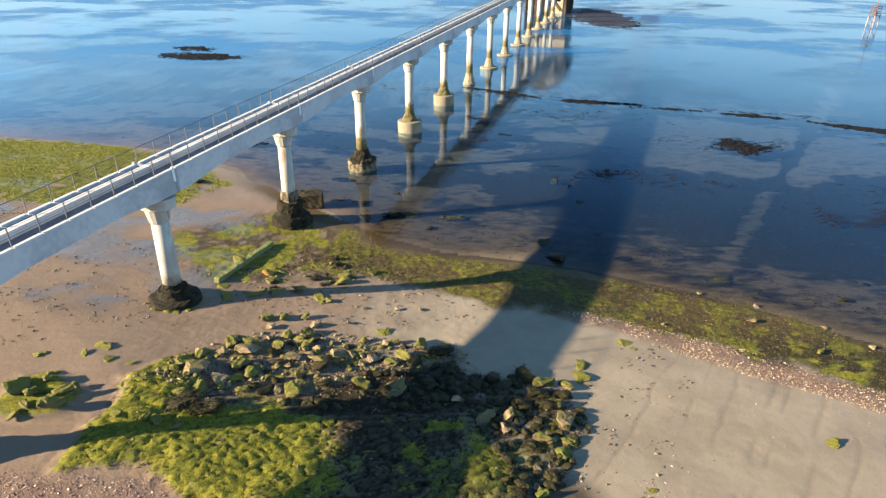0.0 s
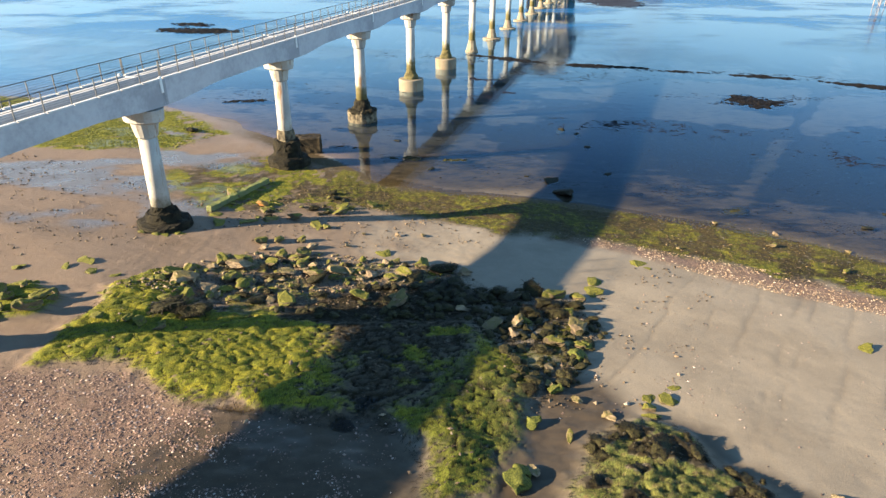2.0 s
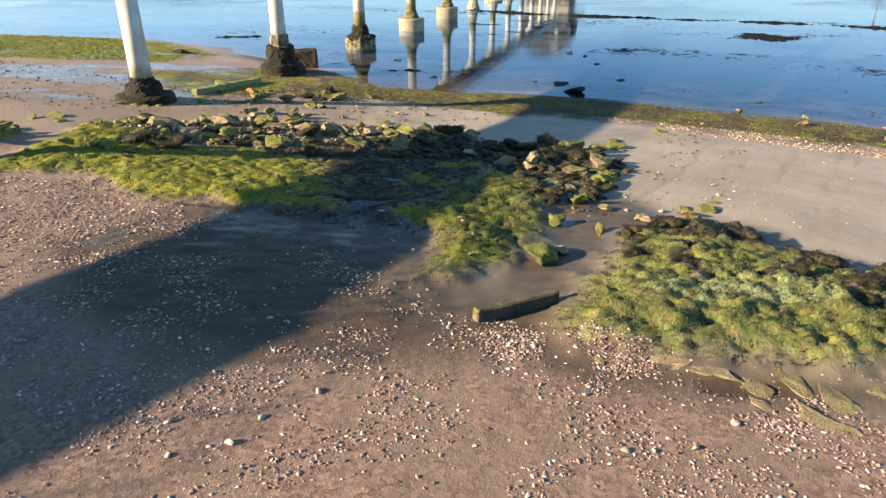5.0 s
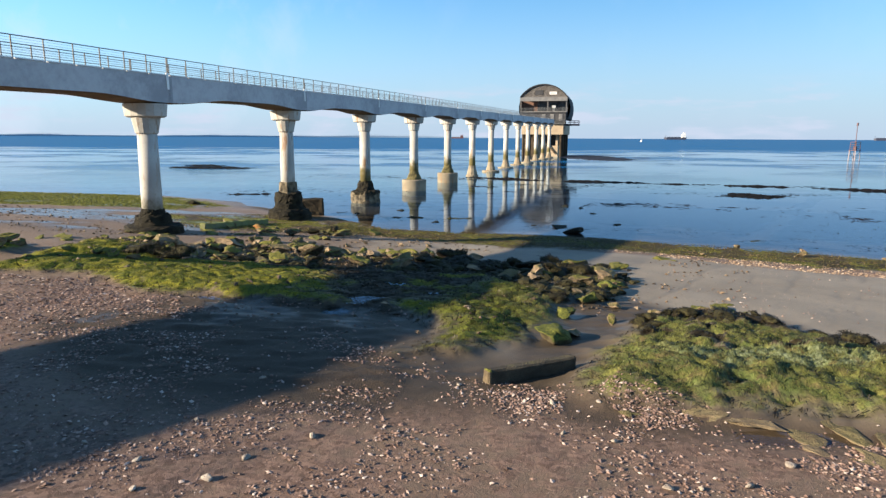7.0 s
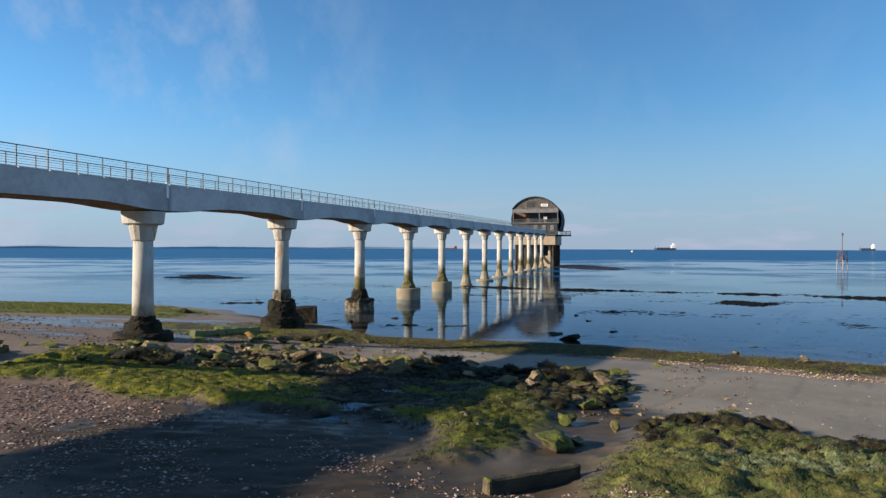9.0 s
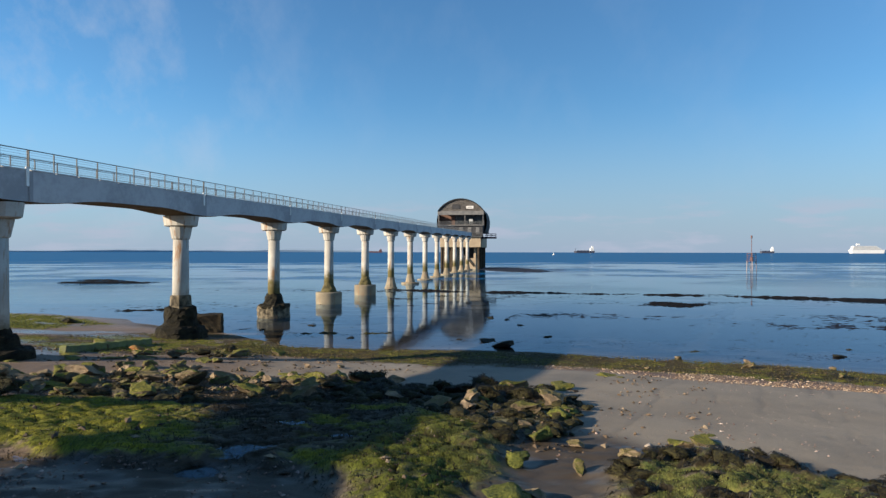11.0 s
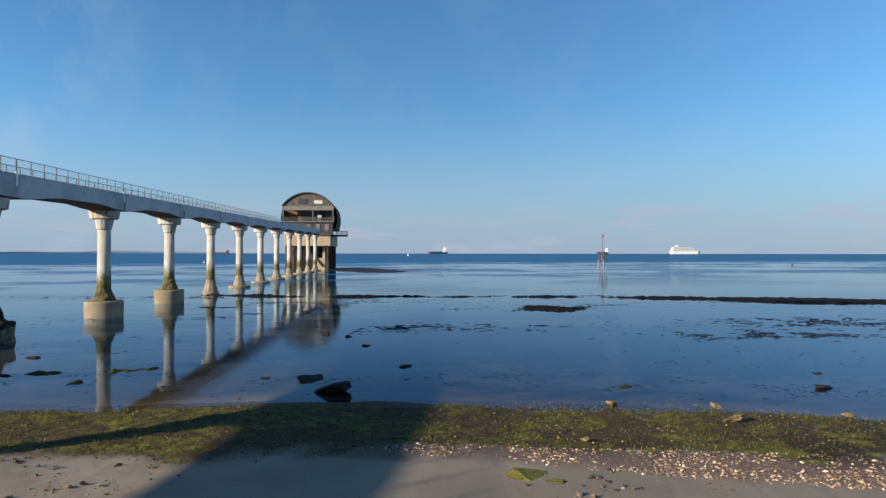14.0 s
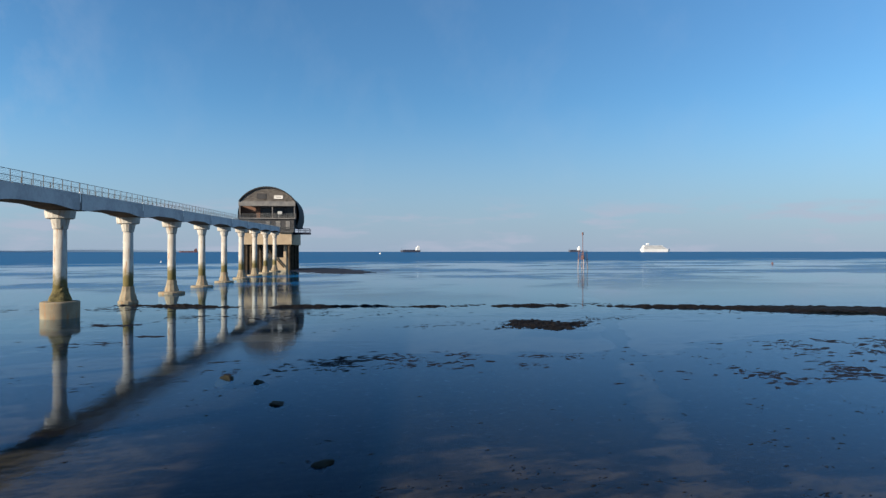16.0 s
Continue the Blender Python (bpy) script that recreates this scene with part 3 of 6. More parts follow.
n6 = noise_fac(n, l, 5.0, 6, 0.8, mapb.outputs["Vector"])
bedf = math_node(n, l, 'MAXIMUM', bedf, ranged(n, l, n5, 0.51, 0.58, 0.0, 0.8))
bedf = math_node(n, l, 'MULTIPLY', bedf, ranged(n, l, n6, 0.66, 0.50, 0.45, 1.0))
bedf = math_node(n, l, 'MAXIMUM', bedf, ranged(n, l, n6, 0.53, 0.59, 0.0, 0.7))
bed = mix(n, l, bedf, mix(n, l, ranged(n, l, sepp.outputs["Y"], 58, 76), (0.080, 0.064, 0.045), (0.140, 0.120, 0.094)), (0.008, 0.008, 0.008))
col = mix(n, l, ranged(n, l, math_node(n, l, 'ADD', sepp.outputs["Z"], math_node(n, l, 'MULTIPLY', n2, 0.10)), 0.05, -0.08), col, bed)
l.new(mix(n, l, 1.0, col, (0.89, 0.89, 0.89), 'MULTIPLY'), p.inputs["Base Color"])
wet = ranged(n, l, math_node(n, l, 'ADD', sepp.outputs["Z"], math_node(n, l, 'MULTIPLY', n1, -0.5)), 0.25, -0.35, 0.68, 0.35)
film = math_node(n, l, 'MULTIPLY', att.outputs["Alpha"], ranged(n, l, noise_fac(n, l, 0.55, 3, 0.5, pos), 0.44, 0.62))
film = math_node(n, l, 'MULTIPLY', film, math_node(n, l, 'SUBTRACT', 1.0, greenf))
film = math_node(n, l, 'MULTIPLY', film, ranged(n, l, math_node(n, l, 'ADD', sepp.outputs["Y"], math_node(n, l, 'MULTIPLY', math_node(n, l, 'ABSOLUTE', sepp.outputs["X"]), 0.12)), 15.9, 16.9))
# bare sand on the open side: smooth, damp, with a soft sheen
bare = math_node(n, l, 'MULTIPLY', ranged(n, l, tawny, 0.0, 0.8, 1.0, 0.0), math_node(n, l, 'SUBTRACT', 1.0, math_node(n, l, 'MAXIMUM', math_node(n, l, 'MAXIMUM', browng, greenf), sepc.outputs["Green"])))
wet = math_node(n, l, 'MULTIPLY', wet, ranged(n, l, bare, 0.0, 1.0, 1.0, 0.9))
dryness = math_node(n, l, 'MAXIMUM', wet, math_node(n, l, 'MULTIPLY', math_node(n, l, 'MAXIMUM', browng, greenf), 0.85))
# wet sheen on the level ground under the pier
flat_wet = math_node(n, l, 'MULTIPLY', att.outputs["Alpha"], math_node(n, l, 'MULTIPLY', ranged(n, l, sepp.outputs["X"], -14.0, -18.0), ranged(n, l, sepp.outputs["Y"], 34.0, 38.0)))
dryness = math_node(n, l, 'MULTIPLY', dryness, ranged(n, l, flat_wet, 0.0, 0.5, 1.0, 0.42))
l.new(math_node(n, l, 'MULTIPLY', dryness, ranged(n, l, film, 0.0, 1.0, 1.0, 0.6)), p.inputs["Roughness"])
l.new(math_node(n, l, 'MAXIMUM', math_node(n, l, 'MAXIMUM', flat_wet, ranged(n, l, film, 0.0, 1.0, 0.14, 0.24)), math_node(n, l, 'MULTIPLY', bare, 0.18)), p.inputs["Specular IOR Level"])
hgt = math_node(n, l, 'ADD', math_node(n, l, 'MULTIPLY', n2, 0.5), math_node(n, l, 'MULTIPLY', n3, 0.3))
bumped(n, l, p, math_node(n, l, 'MULTIPLY', math_node(n, l, 'MULTIPLY', hgt, ranged(n, l, film, 0.0, 1.0, 1.0, 0.3)), ranged(n, l, bare, 0.0, 1.0, 1.0, 0.4)), 0.7, 0.08)

XS = spaced(-4900, 4900, -18.5, 24.0, -75, 62, 0.11, 0.5)
YS = spaced(-600, 4900, 9.0, 48.0, -12, 95, 0.11, 0.45)
gx, gy = np.meshgrid(XS, YS)
zz, green, shell, brown, _, mud = zones(gx.ravel(), gy.ravel())
ground = sheet("ground", XS, YS, lambda x, y: zz, M_GROUND, np.stack([green, shell, brown, mud], 1))
tagged(ground, "sandy low-tide shore with shell grit and green algae", "beach", kind="structure")


def ground_z(x, y):
    return float(zones(np.array([x]), np.array([y]))[0][0])


# ---- water ----
M_WATER, n, l, p = mat("sea_water")
n.remove(p)
out = n["Material Output"]
pos = world_pos(n)
sepp = n.new("ShaderNodeSeparateXYZ")
l.new(pos, sepp.inputs[0])
far = ranged(n, l, sepp.outputs["Y"], 60, 420)
ms = n.new("ShaderNodeMapping")
ms.inputs["Scale"].default_value = (0.018, 0.024, 1)
ms.inputs["Rotation"].default_value = (0, 0, 0.12)
l.new(pos, ms.inputs["Vector"])
calm = noise_fac(n, l, 1.0, 7, 0.62, ms.outputs["Vector"])
ripple = noise_fac(n, l, 1.4, 4, 0.6, pos)
ripple2 = noise_fac(n, l, 6.0, 3, 0.5, pos)
hsum = math_node(n, l, 'ADD', ripple, math_node(n, l, 'MULTIPLY', ripple2, 0.2))
amp = math_node(n, l, 'ADD', 0.007, math_node(n, l, 'ADD', math_node(n, l, 'MULTIPLY', far, 0.05), ranged(n, l, sepp.outputs["Y"], 74, 135, 0.0, 0.010)))
west = ranged(n, l, math_node(n, l, 'SUBTRACT', math_node(n, l, 'MULTIPLY', sepp.outputs["Y"], 0.285), sepp.outputs["X"]), 18.0, 34.0, 0.0, 0.012)
amp = math_node(n, l, 'ADD', amp, west)
amp = math_node(n, l, 'MULTIPLY', amp, ranged(n, l, calm, 0.42, 0.6, 0.12, 1.0))
hh = math_node(n, l, 'MULTIPLY', hsum, amp)
bump = nd(n, "ShaderNodeBump", Strength=1.0, Distance=1.0)
l.new(hh, bump.inputs["Height"])
gloss = nd(n, "ShaderNodeBsdfGlossy")
# reflection tinted by hand: bluer inshore, paler with distance
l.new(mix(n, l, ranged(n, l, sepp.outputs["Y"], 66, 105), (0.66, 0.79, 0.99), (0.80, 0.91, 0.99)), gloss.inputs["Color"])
rgh = math_node(n, l, 'MULTIPLY', math_node(n, l, 'MULTIPLY', far, 0.22), ranged(n, l, calm, 0.42, 0.62, 0.15, 1.0))
l.new(math_node(n, l, 'ADD', rgh, 0.012), gloss.inputs["Roughness"])
l.new(bump.outputs["Normal"], gloss.inputs["Normal"])
dep = n.new("ShaderNodeVertexColor")
dep.layer_name = "cover"
sepd = n.new("ShaderNodeSeparateColor")
l.new(dep.outputs["Color"], sepd.inputs[0])
clear = nd(n, "ShaderNodeBsdfTransparent")
l.new(mix(n, l, sepd.outputs["Red"], (0.80, 0.80, 0.75), (0.36, 0.52, 0.70)), clear.inputs["Color"])
# blue of the water body; on ruffled water it also paints the reflected high sky
deep_and_sky = nd(n, "ShaderNodeBsdfDiffuse", Color=(0.010, 0.080, 0.20, 1))
body = n.new("ShaderNodeMixShader")
rough_sea = math_node(n, l, 'MULTIPLY', ranged(n, l, sepp.outputs["Y"], 85, 180), ranged(n, l, calm, 0.46, 0.57, 0.0, 0.60))
open_sea = ranged(n, l, math_node(n, l, 'ADD', sepp.outputs["Y"], math_node(n, l, 'MULTIPLY', calm, 400)), 470, 610, 0.0, 0.86)
ruffled = math_node(n, l, 'MAXIMUM', rough_sea, open_sea)
scatter = math_node(n, l, 'MAXIMUM', ranged(n, l, ruffled, 0.0, 0.6, 0.0, 1.0), ranged(n, l, sepp.outputs["Y"], 70, 230, 0.05, 0.5))
l.new(math_node(n, l, 'MULTIPLY', scatter, ranged(n, l, sepd.outputs["Red"], 0.1, 0.6)), body.inputs["Fac"])
l.new(clear.outputs[0], body.inputs[1])
l.new(deep_and_sky.outputs[0], body.inputs[2])
fres = nd(n, "ShaderNodeFresnel", IOR=1.30)
l.new(bump.outputs["Normal"], fres.inputs["Normal"])
surf = n.new("ShaderNodeMixShader")
cut = math_node(n, l, 'SUBTRACT', 1.0, ruffled)
l.new(math_node(n, l, 'MULTIPLY', math_node(n, l, 'POWER', fres.outputs[0], ranged(n, l, sepp.outputs["Y"], 50, 120, 1.22, 0.92)), cut), surf.inputs["Fac"])
l.new(body.outputs[0], surf.inputs[1])
l.new(gloss.outputs[0], surf.inputs[2])
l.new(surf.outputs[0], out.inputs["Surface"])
WX = spaced(-4850, 4850, -40, 50, -90, 120, 1.0, 4)
WY = spaced(-100, 4850, 36, 90, 20, 130, 1.0, 4)
wx, wy = np.meshgrid(WX, WY)
depth = np.clip(-zones(wx.ravel(), wy.ravel())[0] / 0.42, 0, 1)
water = sheet("water", WX, WY, lambda x, y: np.zeros_like(x), M_WATER, np.stack([depth, depth, depth, np.ones_like(depth)], 1))
water.visible_shadow = False
tagged(water, "clear shallow sea water, calm and reflecting the blue sky", "sea", kind="structure")

# far coast, a low strip on the horizon, with the haze mixed into its colour
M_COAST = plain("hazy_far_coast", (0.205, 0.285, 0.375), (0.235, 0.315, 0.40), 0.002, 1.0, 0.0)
bm = bmesh.new()
prev = None
for i in range(121):
    a = radians(-62 + i * 0.55)
    h = 5 + 34 * max(0, L1.fbm(np.array([i * 0.11]), np.array([3.3]))[0] - 0.22) * (1 if i < 100 else max(0.0, (120 - i) / 20))
    q = [bm.verts.new((r * math.sin(a), r * math.cos(a), zc)) for r, zc in ((4600, -1), (4600, h * 0.6), (4680, h), (4720, -1))]
    if prev:
        for k in range(3):
            bm.faces.new((prev[k], q[k], q[k + 1], prev[k + 1]))
    prev = q
me = bpy.data.meshes.new("backdrop")
bm.to_mesh(me)
bm.free()
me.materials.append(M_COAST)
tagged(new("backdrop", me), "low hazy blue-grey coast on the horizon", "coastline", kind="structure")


# ---- mesh helpers ----
def part(name, bm, material, parent=None, label="", smooth_faces=False):
    me = bpy.data.meshes.new(name)
    bmesh.ops.recalc_face_normals(bm, faces=bm.faces)
    bm.to_mesh(me)
    bm.free()
    me.materials.append(material)
    if smooth_faces:
        me.polygons.foreach_set("use_smooth", np.ones(len(me.polygons), bool))
    ob = new(name, me)
    if parent is not None:
        ob.parent = parent
    if label:
        ob["label"] = label
    return ob


def box(bm, lo, hi, bevel=0.0):
    r = bmesh.ops.create_cube(bm, size=1)
    vs = r["verts"]
    for v in vs:
        v.co = Vector([lo[i] + (v.co[i] + 0.5) * (hi[i] - lo[i]) for i in range(3)])
    if bevel:
        es = list({e for v in vs for e in v.link_edges})
        bmesh.ops.bevel(bm, geom=es, offset=bevel, segments=1, affect='EDGES')


def rod(bm, a, b, r, sides=6):
    a, b = Vector(a), Vector(b)
    m = (b - a).to_track_quat("Z", "Y").to_matrix().to_4x4()
    m.translation = (a + b) / 2
    bmesh.ops.create_cone(bm, cap_ends=True, segments=sides, radius1=r, radius2=r, depth=(b - a).length, matrix=m)


def rings(bm, profile, sides, turn=0.0, square=None, cap=True):
    """A lathe: profile rows (radius, z) or, with half-widths, (rx, ry, z)."""
    loops = []
    for row in profile:
        rx, ry, z = (row[0], row[0], row[1]) if len(row) == 2 else row
        loops.append([bm.verts.new((rx * math.cos(turn + 2 * math.pi * k / sides), ry * math.sin(turn + 2 * math.pi * k / sides), z)) for k in range(sides)])
    for a, b in zip(loops, loops[1:]):
        for k in range(sides):
            bm.faces.new((a[k], a[(k + 1) % sides], b[(k + 1) % sides], b[k]))
    if cap:
        bm.faces.new(loops[0][::-1])
        bm.faces.new(loops[-1])
    return loops


def empty(name, m):
    ob = new(name)
    ob.empty_display_size = 0.3
    ob.matrix_world = m
    return ob


def roughen(bm, amount, scale, seed):
    off = Vector((seed * 3.7, seed * 1.3, seed * 5.1))
    for v in bm.verts:
        v.co += noise.noise_vector(v.co * scale + off) * amount


# ---- the pier ----
P1, STEP, SPAN, RISE = Vector((-18.71, 37.88)), Vector((4.642, 16.282)), 16.93, 0.235
YAW = math.degrees(math.atan2(STEP.y, STEP.x))
HALF = 1.45          # half the deck's width
CAP_Z = 9.15         # top of the first capital
FIRST, LAST = -2, 13


def pier_at(k):
    q = P1 + STEP * (k - 1)
    # heights at k below 0 are out of view, set to shape the deck's shadow
    return q.x + (0.28 if k == 1 else 0.0), q.y, CAP_Z + RISE * (k - 1) - {-1: -0.1, -2: 2.5}.get(k, 0.0)


def deck_span():
    """One trough-shaped span with an arched soffit, from joint to joint."""
    th = empty("pier_deck_span", Matrix())
    bm = bmesh.new()
    secs = 20
    rows = []
    for i in range(secs + 1):
        u = 0.03 + (SPAN - 0.06) * i / secs
        e = min(u, SPAN - u) / SPAN
        s = min(1.0, max(0.0, (e - 0.05) / 0.30))
        zb = 0.34 * (s * s * (3 - 2 * s))
        nar = 0.25 * (1 - s)
        rows.append([bm.verts.new((u, v, z)) for v, z in ((-HALF + 0.25 + nar, zb), (HALF - 0.25 - nar, zb), (HALF, zb + 0.05), (HALF, 1.62), (HALF - 0.28, 1.62),
                                                           (HALF - 0.28, 1.12), (-HALF + 0.28, 1.12), (-HALF + 0.28, 1.62), (-HALF, 1.62), (-HALF, zb + 0.05))])
    for a, b in zip(rows, rows[1:]):
        for k in range(10):
            bm.faces.new((a[k], a[(k + 1) % 10], b[(k + 1) % 10], b[k]))
    for r in (rows[0], rows[-1]):
        bm.faces.new((r[0], r[1], r[2], r[5], r[6], r[9]))
        bm.faces.new((r[2], r[3], r[4], r[5]))
        bm.faces.new((r[6], r[7], r[8], r[9]))
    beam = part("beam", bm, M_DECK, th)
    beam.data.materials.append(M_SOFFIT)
    # downward faces take the stained colour that also holds the underside's shade
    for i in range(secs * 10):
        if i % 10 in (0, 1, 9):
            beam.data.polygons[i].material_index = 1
    bm = bmesh.new()
    box(bm, (0.03, -HALF + 0.29, 1.125), (SPAN - 0.03, HALF - 0.29, 1.155))
    part("deck_surface", bm, M_ROAD, th, "dark grey walkway surface")
    for side in (-1, 1):
        bm = bmesh.new()
        y0, y1 = sorted((side * (HALF + 0.03), side * (HALF - 0.18)))
        box(bm, (-0.76, y0, 1.624), (0.76, y1, 1.70), 0.015)
        coping = bpy.data.meshes.new("coping")
        bm.to_mesh(coping)
        bm.free()
        coping.materials.append(M_COPING)
        for i in range(10):
            ob = new("coping", coping)
            ob.parent = th
            ob.matrix_local = pose(0.25 + (i + 0.5) * (SPAN - 0.5) / 10, 0, 0)
        bm = bmesh.new()
        box(bm, (-0.10, side * HALF - 0.05, 0.82), (0.10, side * HALF + 0.05, 1.80), 0.015)
        part("joint_cover", bm, M_WHITE, th, "pale cover strip over the joint")
    # raised service duct along the sunny side of the walkway
    bm = bmesh.new()
    box(bm, (0.03, 0.45, 1.16), (SPAN - 0.03, HALF - 0.285, 1.60), 0.02)
    duct = part("service_duct", bm, M_DUCT, th, "raised grey concrete service duct")
    bm = bmesh.new()
    box(bm, (0.05, 0.43, 1.55), (0.22, HALF - 0.19, 1.64), 0.01)
    part("joint_strip", bm, M_WHITE, duct, "white strip over the duct's joint")
    return tagged(th, "grey concrete pier deck span with an arched soffit", "pier deck", "spans of the pier")


def railing_run():
    th = empty("railing", Matrix())
    for i in range(11):
        u = 0.25 + i * (SPAN - 0.5) / 10
        bm = bmesh.new()
        box(bm, (u - 0.024, -0.024, 0.0), (u + 0.024, 0.024, 1.0))
        part("post", bm, M_STEEL, th)
    for h, r in ((0.98, 0.026), (0.47, 0.014)):
        bm = bmesh.new()
        rod(bm, (0.0, 0, h), (SPAN, 0, h), r)
        part("rail", bm, M_STEEL, th)
    # thin wires of the mesh infill
    for h in (0.12, 0.24, 0.35, 0.60, 0.73, 0.86):
        bm = bmesh.new()
        rod(bm, (0.0, 0, h), (SPAN, 0, h), 0.006, 4)
        part("wire", bm, M_STEEL, th)
    return tagged(th, "thin galvanised steel railing with posts and wires", "railing", "railings of the pier")


first_span, first_rail = deck_span(), railing_run()
for k in range(FIRST, LAST):
    x, y, z = pier_at(k)
    if k == 1:
        x -= 0.28
    pitch = math.degrees(math.atan2(pier_at(k + 1)[2] - z, SPAN))
    base = pose(x, y, z, 0, -pitch, YAW) @ pose(0.75, 0, 0)
    # unseen landward span, lengthened so no sliver of sun passes the joint
    if k == -2:
        base = base @ Matrix.Diagonal((1.025, 1, 1, 1))
    things = ((first_span, Matrix()), (first_rail, pose(0, -HALF + 0.13, 1.7)), (first_rail, pose(0, HALF - 0.13, 1.7)))
    for j, (th, off) in enumerate(things):
        if k == FIRST and j < 2:
            th.matrix_world = base @ off
        else:
            copy_thing(th, base @ off)


def finer(profile, times=3):
    """The same profile with rows put in between."""
    rows = []
    for a, b in zip(profile, profile[1:]):
        rows += [tuple(p + (q - p) * i / times for p, q in zip(a, b)) for i in range(times)]
    return rows + [profile[-1]]


def column(k):
    """A column with its capital, and the foot that it stands on."""
    x, y, zt = pier_at(k)
    zg = max(ground_z(x, y), -0.6)
    foot = {1: 2.55, 2: 2.45, 3: 1.55, 4: 1.5, 5: 1.55}.get(k, zg + 1.2 if k < 1 else 0.35)
    th = empty("pier_column", pose(x, y, zg, 0, 0, YAW))
    top = zt - zg
    bm = bmesh.new()
    prof = [(0.62, foot - zg - 0.1), (0.59, foot - zg + 2), (0.56, top - 1.7)]
    rings(bm, prof, 28)
    part("shaft", bm, M_COLUMN if k < 3 else M_SEACOLUMN, th, "", True)
    bm = bmesh.new()
    rings(bm, [(0.60, top - 1.78), (0.65, top - 1.72), (0.82, top - 0.85), (0.82, top - 0.79)], 14)
    part("collar", bm, M_COLUMN, th)
    bm = bmesh.new()
    rings(bm, [(0.84, 1.12, top - 0.82), (0.96, 1.28, top - 0.74), (1.02, 1.38, top - 0.02)], 16, math.pi / 16)
    part("capital", bm, M_COLUMN, th)
    f = foot - zg
    label = "pale round concrete column with rust runs"
    if k in (4, 5):
        bm = bmesh.new()
        rings(bm, [(1.62, -0.6), (1.66, f - 0.12), (1.60, f), (0.9, f + 0.02)], 64)
        part("drum", bm, M_DRUM, th, "round sandy concrete drum")
        bm = bmesh.new()
        rings(bm, finer([(1.05, f - 0.02), (0.95, f + 0.3), (0.78, f + 0.6), (0.66, f + 0.95), (0.57, f + 1.5)]), 28)
        roughen(bm, 0.10, 1.6, k)
        roughen(bm, 0.05, 5.0, k + 3)
        part("growth", bm, M_OLIVEGROWTH, th, "olive-brown growth round the foot")
        label += " on a round drum"
    elif k == 3:
        bm = bmesh.new()
        rings(bm, [(1.60, -0.5), (1.63, 0.1 - zg), (1.62, 0.4 - zg), (1.62, 0.75 - zg), (1.60, 1.1 - zg), (1.5, 1.25 - zg), (0.9, 1.32 - zg)], 32)
        roughen(bm, 0.16, 1.6, 2)
        roughen(bm, 0.07, 5, 3)
        part("drum", bm, M_BARNACLE, th, "barnacled stone drum, black with weed")
        bm = bmesh.new()
        rings(bm, [(1.52, 0.95 - zg), (1.60, 1.10 - zg), (1.58, 1.24 - zg), (1.45, 1.34 - zg), (1.05, 1.42 - zg), (0.92, 1.7 - zg), (0.86, 2.0 - zg), (0.70, 2.4 - zg)], 40)
        roughen(bm, 0.13, 1.8, 4)
        roughen(bm, 0.07, 6.0, 6)
        part("growth", bm, M_BLACKWEED, th, "black weed round the foot")
        label += " on a barnacled drum"
    elif k == 2:
        bm = bmesh.new()
        rings(bm, finer([(1.85, -0.4), (1.8, 0.1), (1.75, 0.45), (1.68, 0.8), (1.3, 0.95), (1.22, 1.2), (1.15, 1.5), (1.05, f), (0.8, f + 0.05)]), 44)
        roughen(bm, 0.18, 0.9, 5)
        roughen(bm, 0.12, 2.6, 6)
        roughen(bm, 0.07, 7.0, 8)
        part("growth", bm, M_BLACKWEED, th, "black weed-grown footing")
        bm = bmesh.new()
        rings(bm, [(0.80, f - 0.1), (0.76, f + 0.85), (0.70, f + 0.95)], 8, math.pi / 8)
        part("stain_band", bm, M_BARNACLE, th, "brown tidal growth")
        label += " on a black weedy footing"
    elif k < 2:
        bm = bmesh.new()
        rings(bm, finer([(1.72, -0.4), (1.72, 0.1), (1.68, 0.32), (1.56, 0.42), (1.12, 0.46), (1.04, 0.75), (0.94, 1.05), (0.84, f - 0.1), (0.74, f), (0.62, f + 0.35)]), 48)
        roughen(bm, 0.07, 1.0, 3 + k)
        roughen(bm, 0.06, 2.6, 5 + k)
        roughen(bm, 0.06, 7.0, 9 + k)
        part("growth", bm, M_BLACKWEED, th, "black weed-grown stepped footing")
        label += " on a black stepped footing"
    else:
        bm = bmesh.new()
        pad = 1.15 if k == 6 else 1.85
        rings(bm, [(pad, -0.9), (pad, f - 0.14), (pad - 0.08, f - 0.04), (0.9, f)], 18)
        part("pad", bm, M_DRUM, th, "round pale concrete pad at the water")
        bm = bmesh.new()
        rings(bm, [(1.0, f - 0.03), (0.95, f + 0.35), (0.75, f + 1.0), (0.66, f + 1.7)], 10)
        roughen(bm, 0.06, 1.2, k)
        part("growth", bm, M_DRUM, th, "flared stained foot")
        label += " with a flared foot in the sea"
    return tagged(th, label, "column", "columns of the pier")


for k in range(FIRST, LAST + 1):
    column(k)

# stone block beside the second footing
bm = bmesh.new()
box(bm, (-1.4, -0.85, -0.4), (1.4, 0.85, 1.45), 0.06)
bmesh.ops.subdivide_edges(bm, edges=list(bm.edges), cuts=7, use_grid_fill=True)
roughen(bm, 0.06, 1.3, 9)
roughen(bm, 0.08, 3.5, 10)
roughen(bm, 0.05, 8.0, 11)
ob = part("stone_block", bm, M_WEEDBLOCK)
ob.matrix_world = pose(-13.35, 58.6, ground_z(-13.35, 58.6), 0, 0, 8)
tagged(ob, "squared block black with weed beside the footing", "stone block")

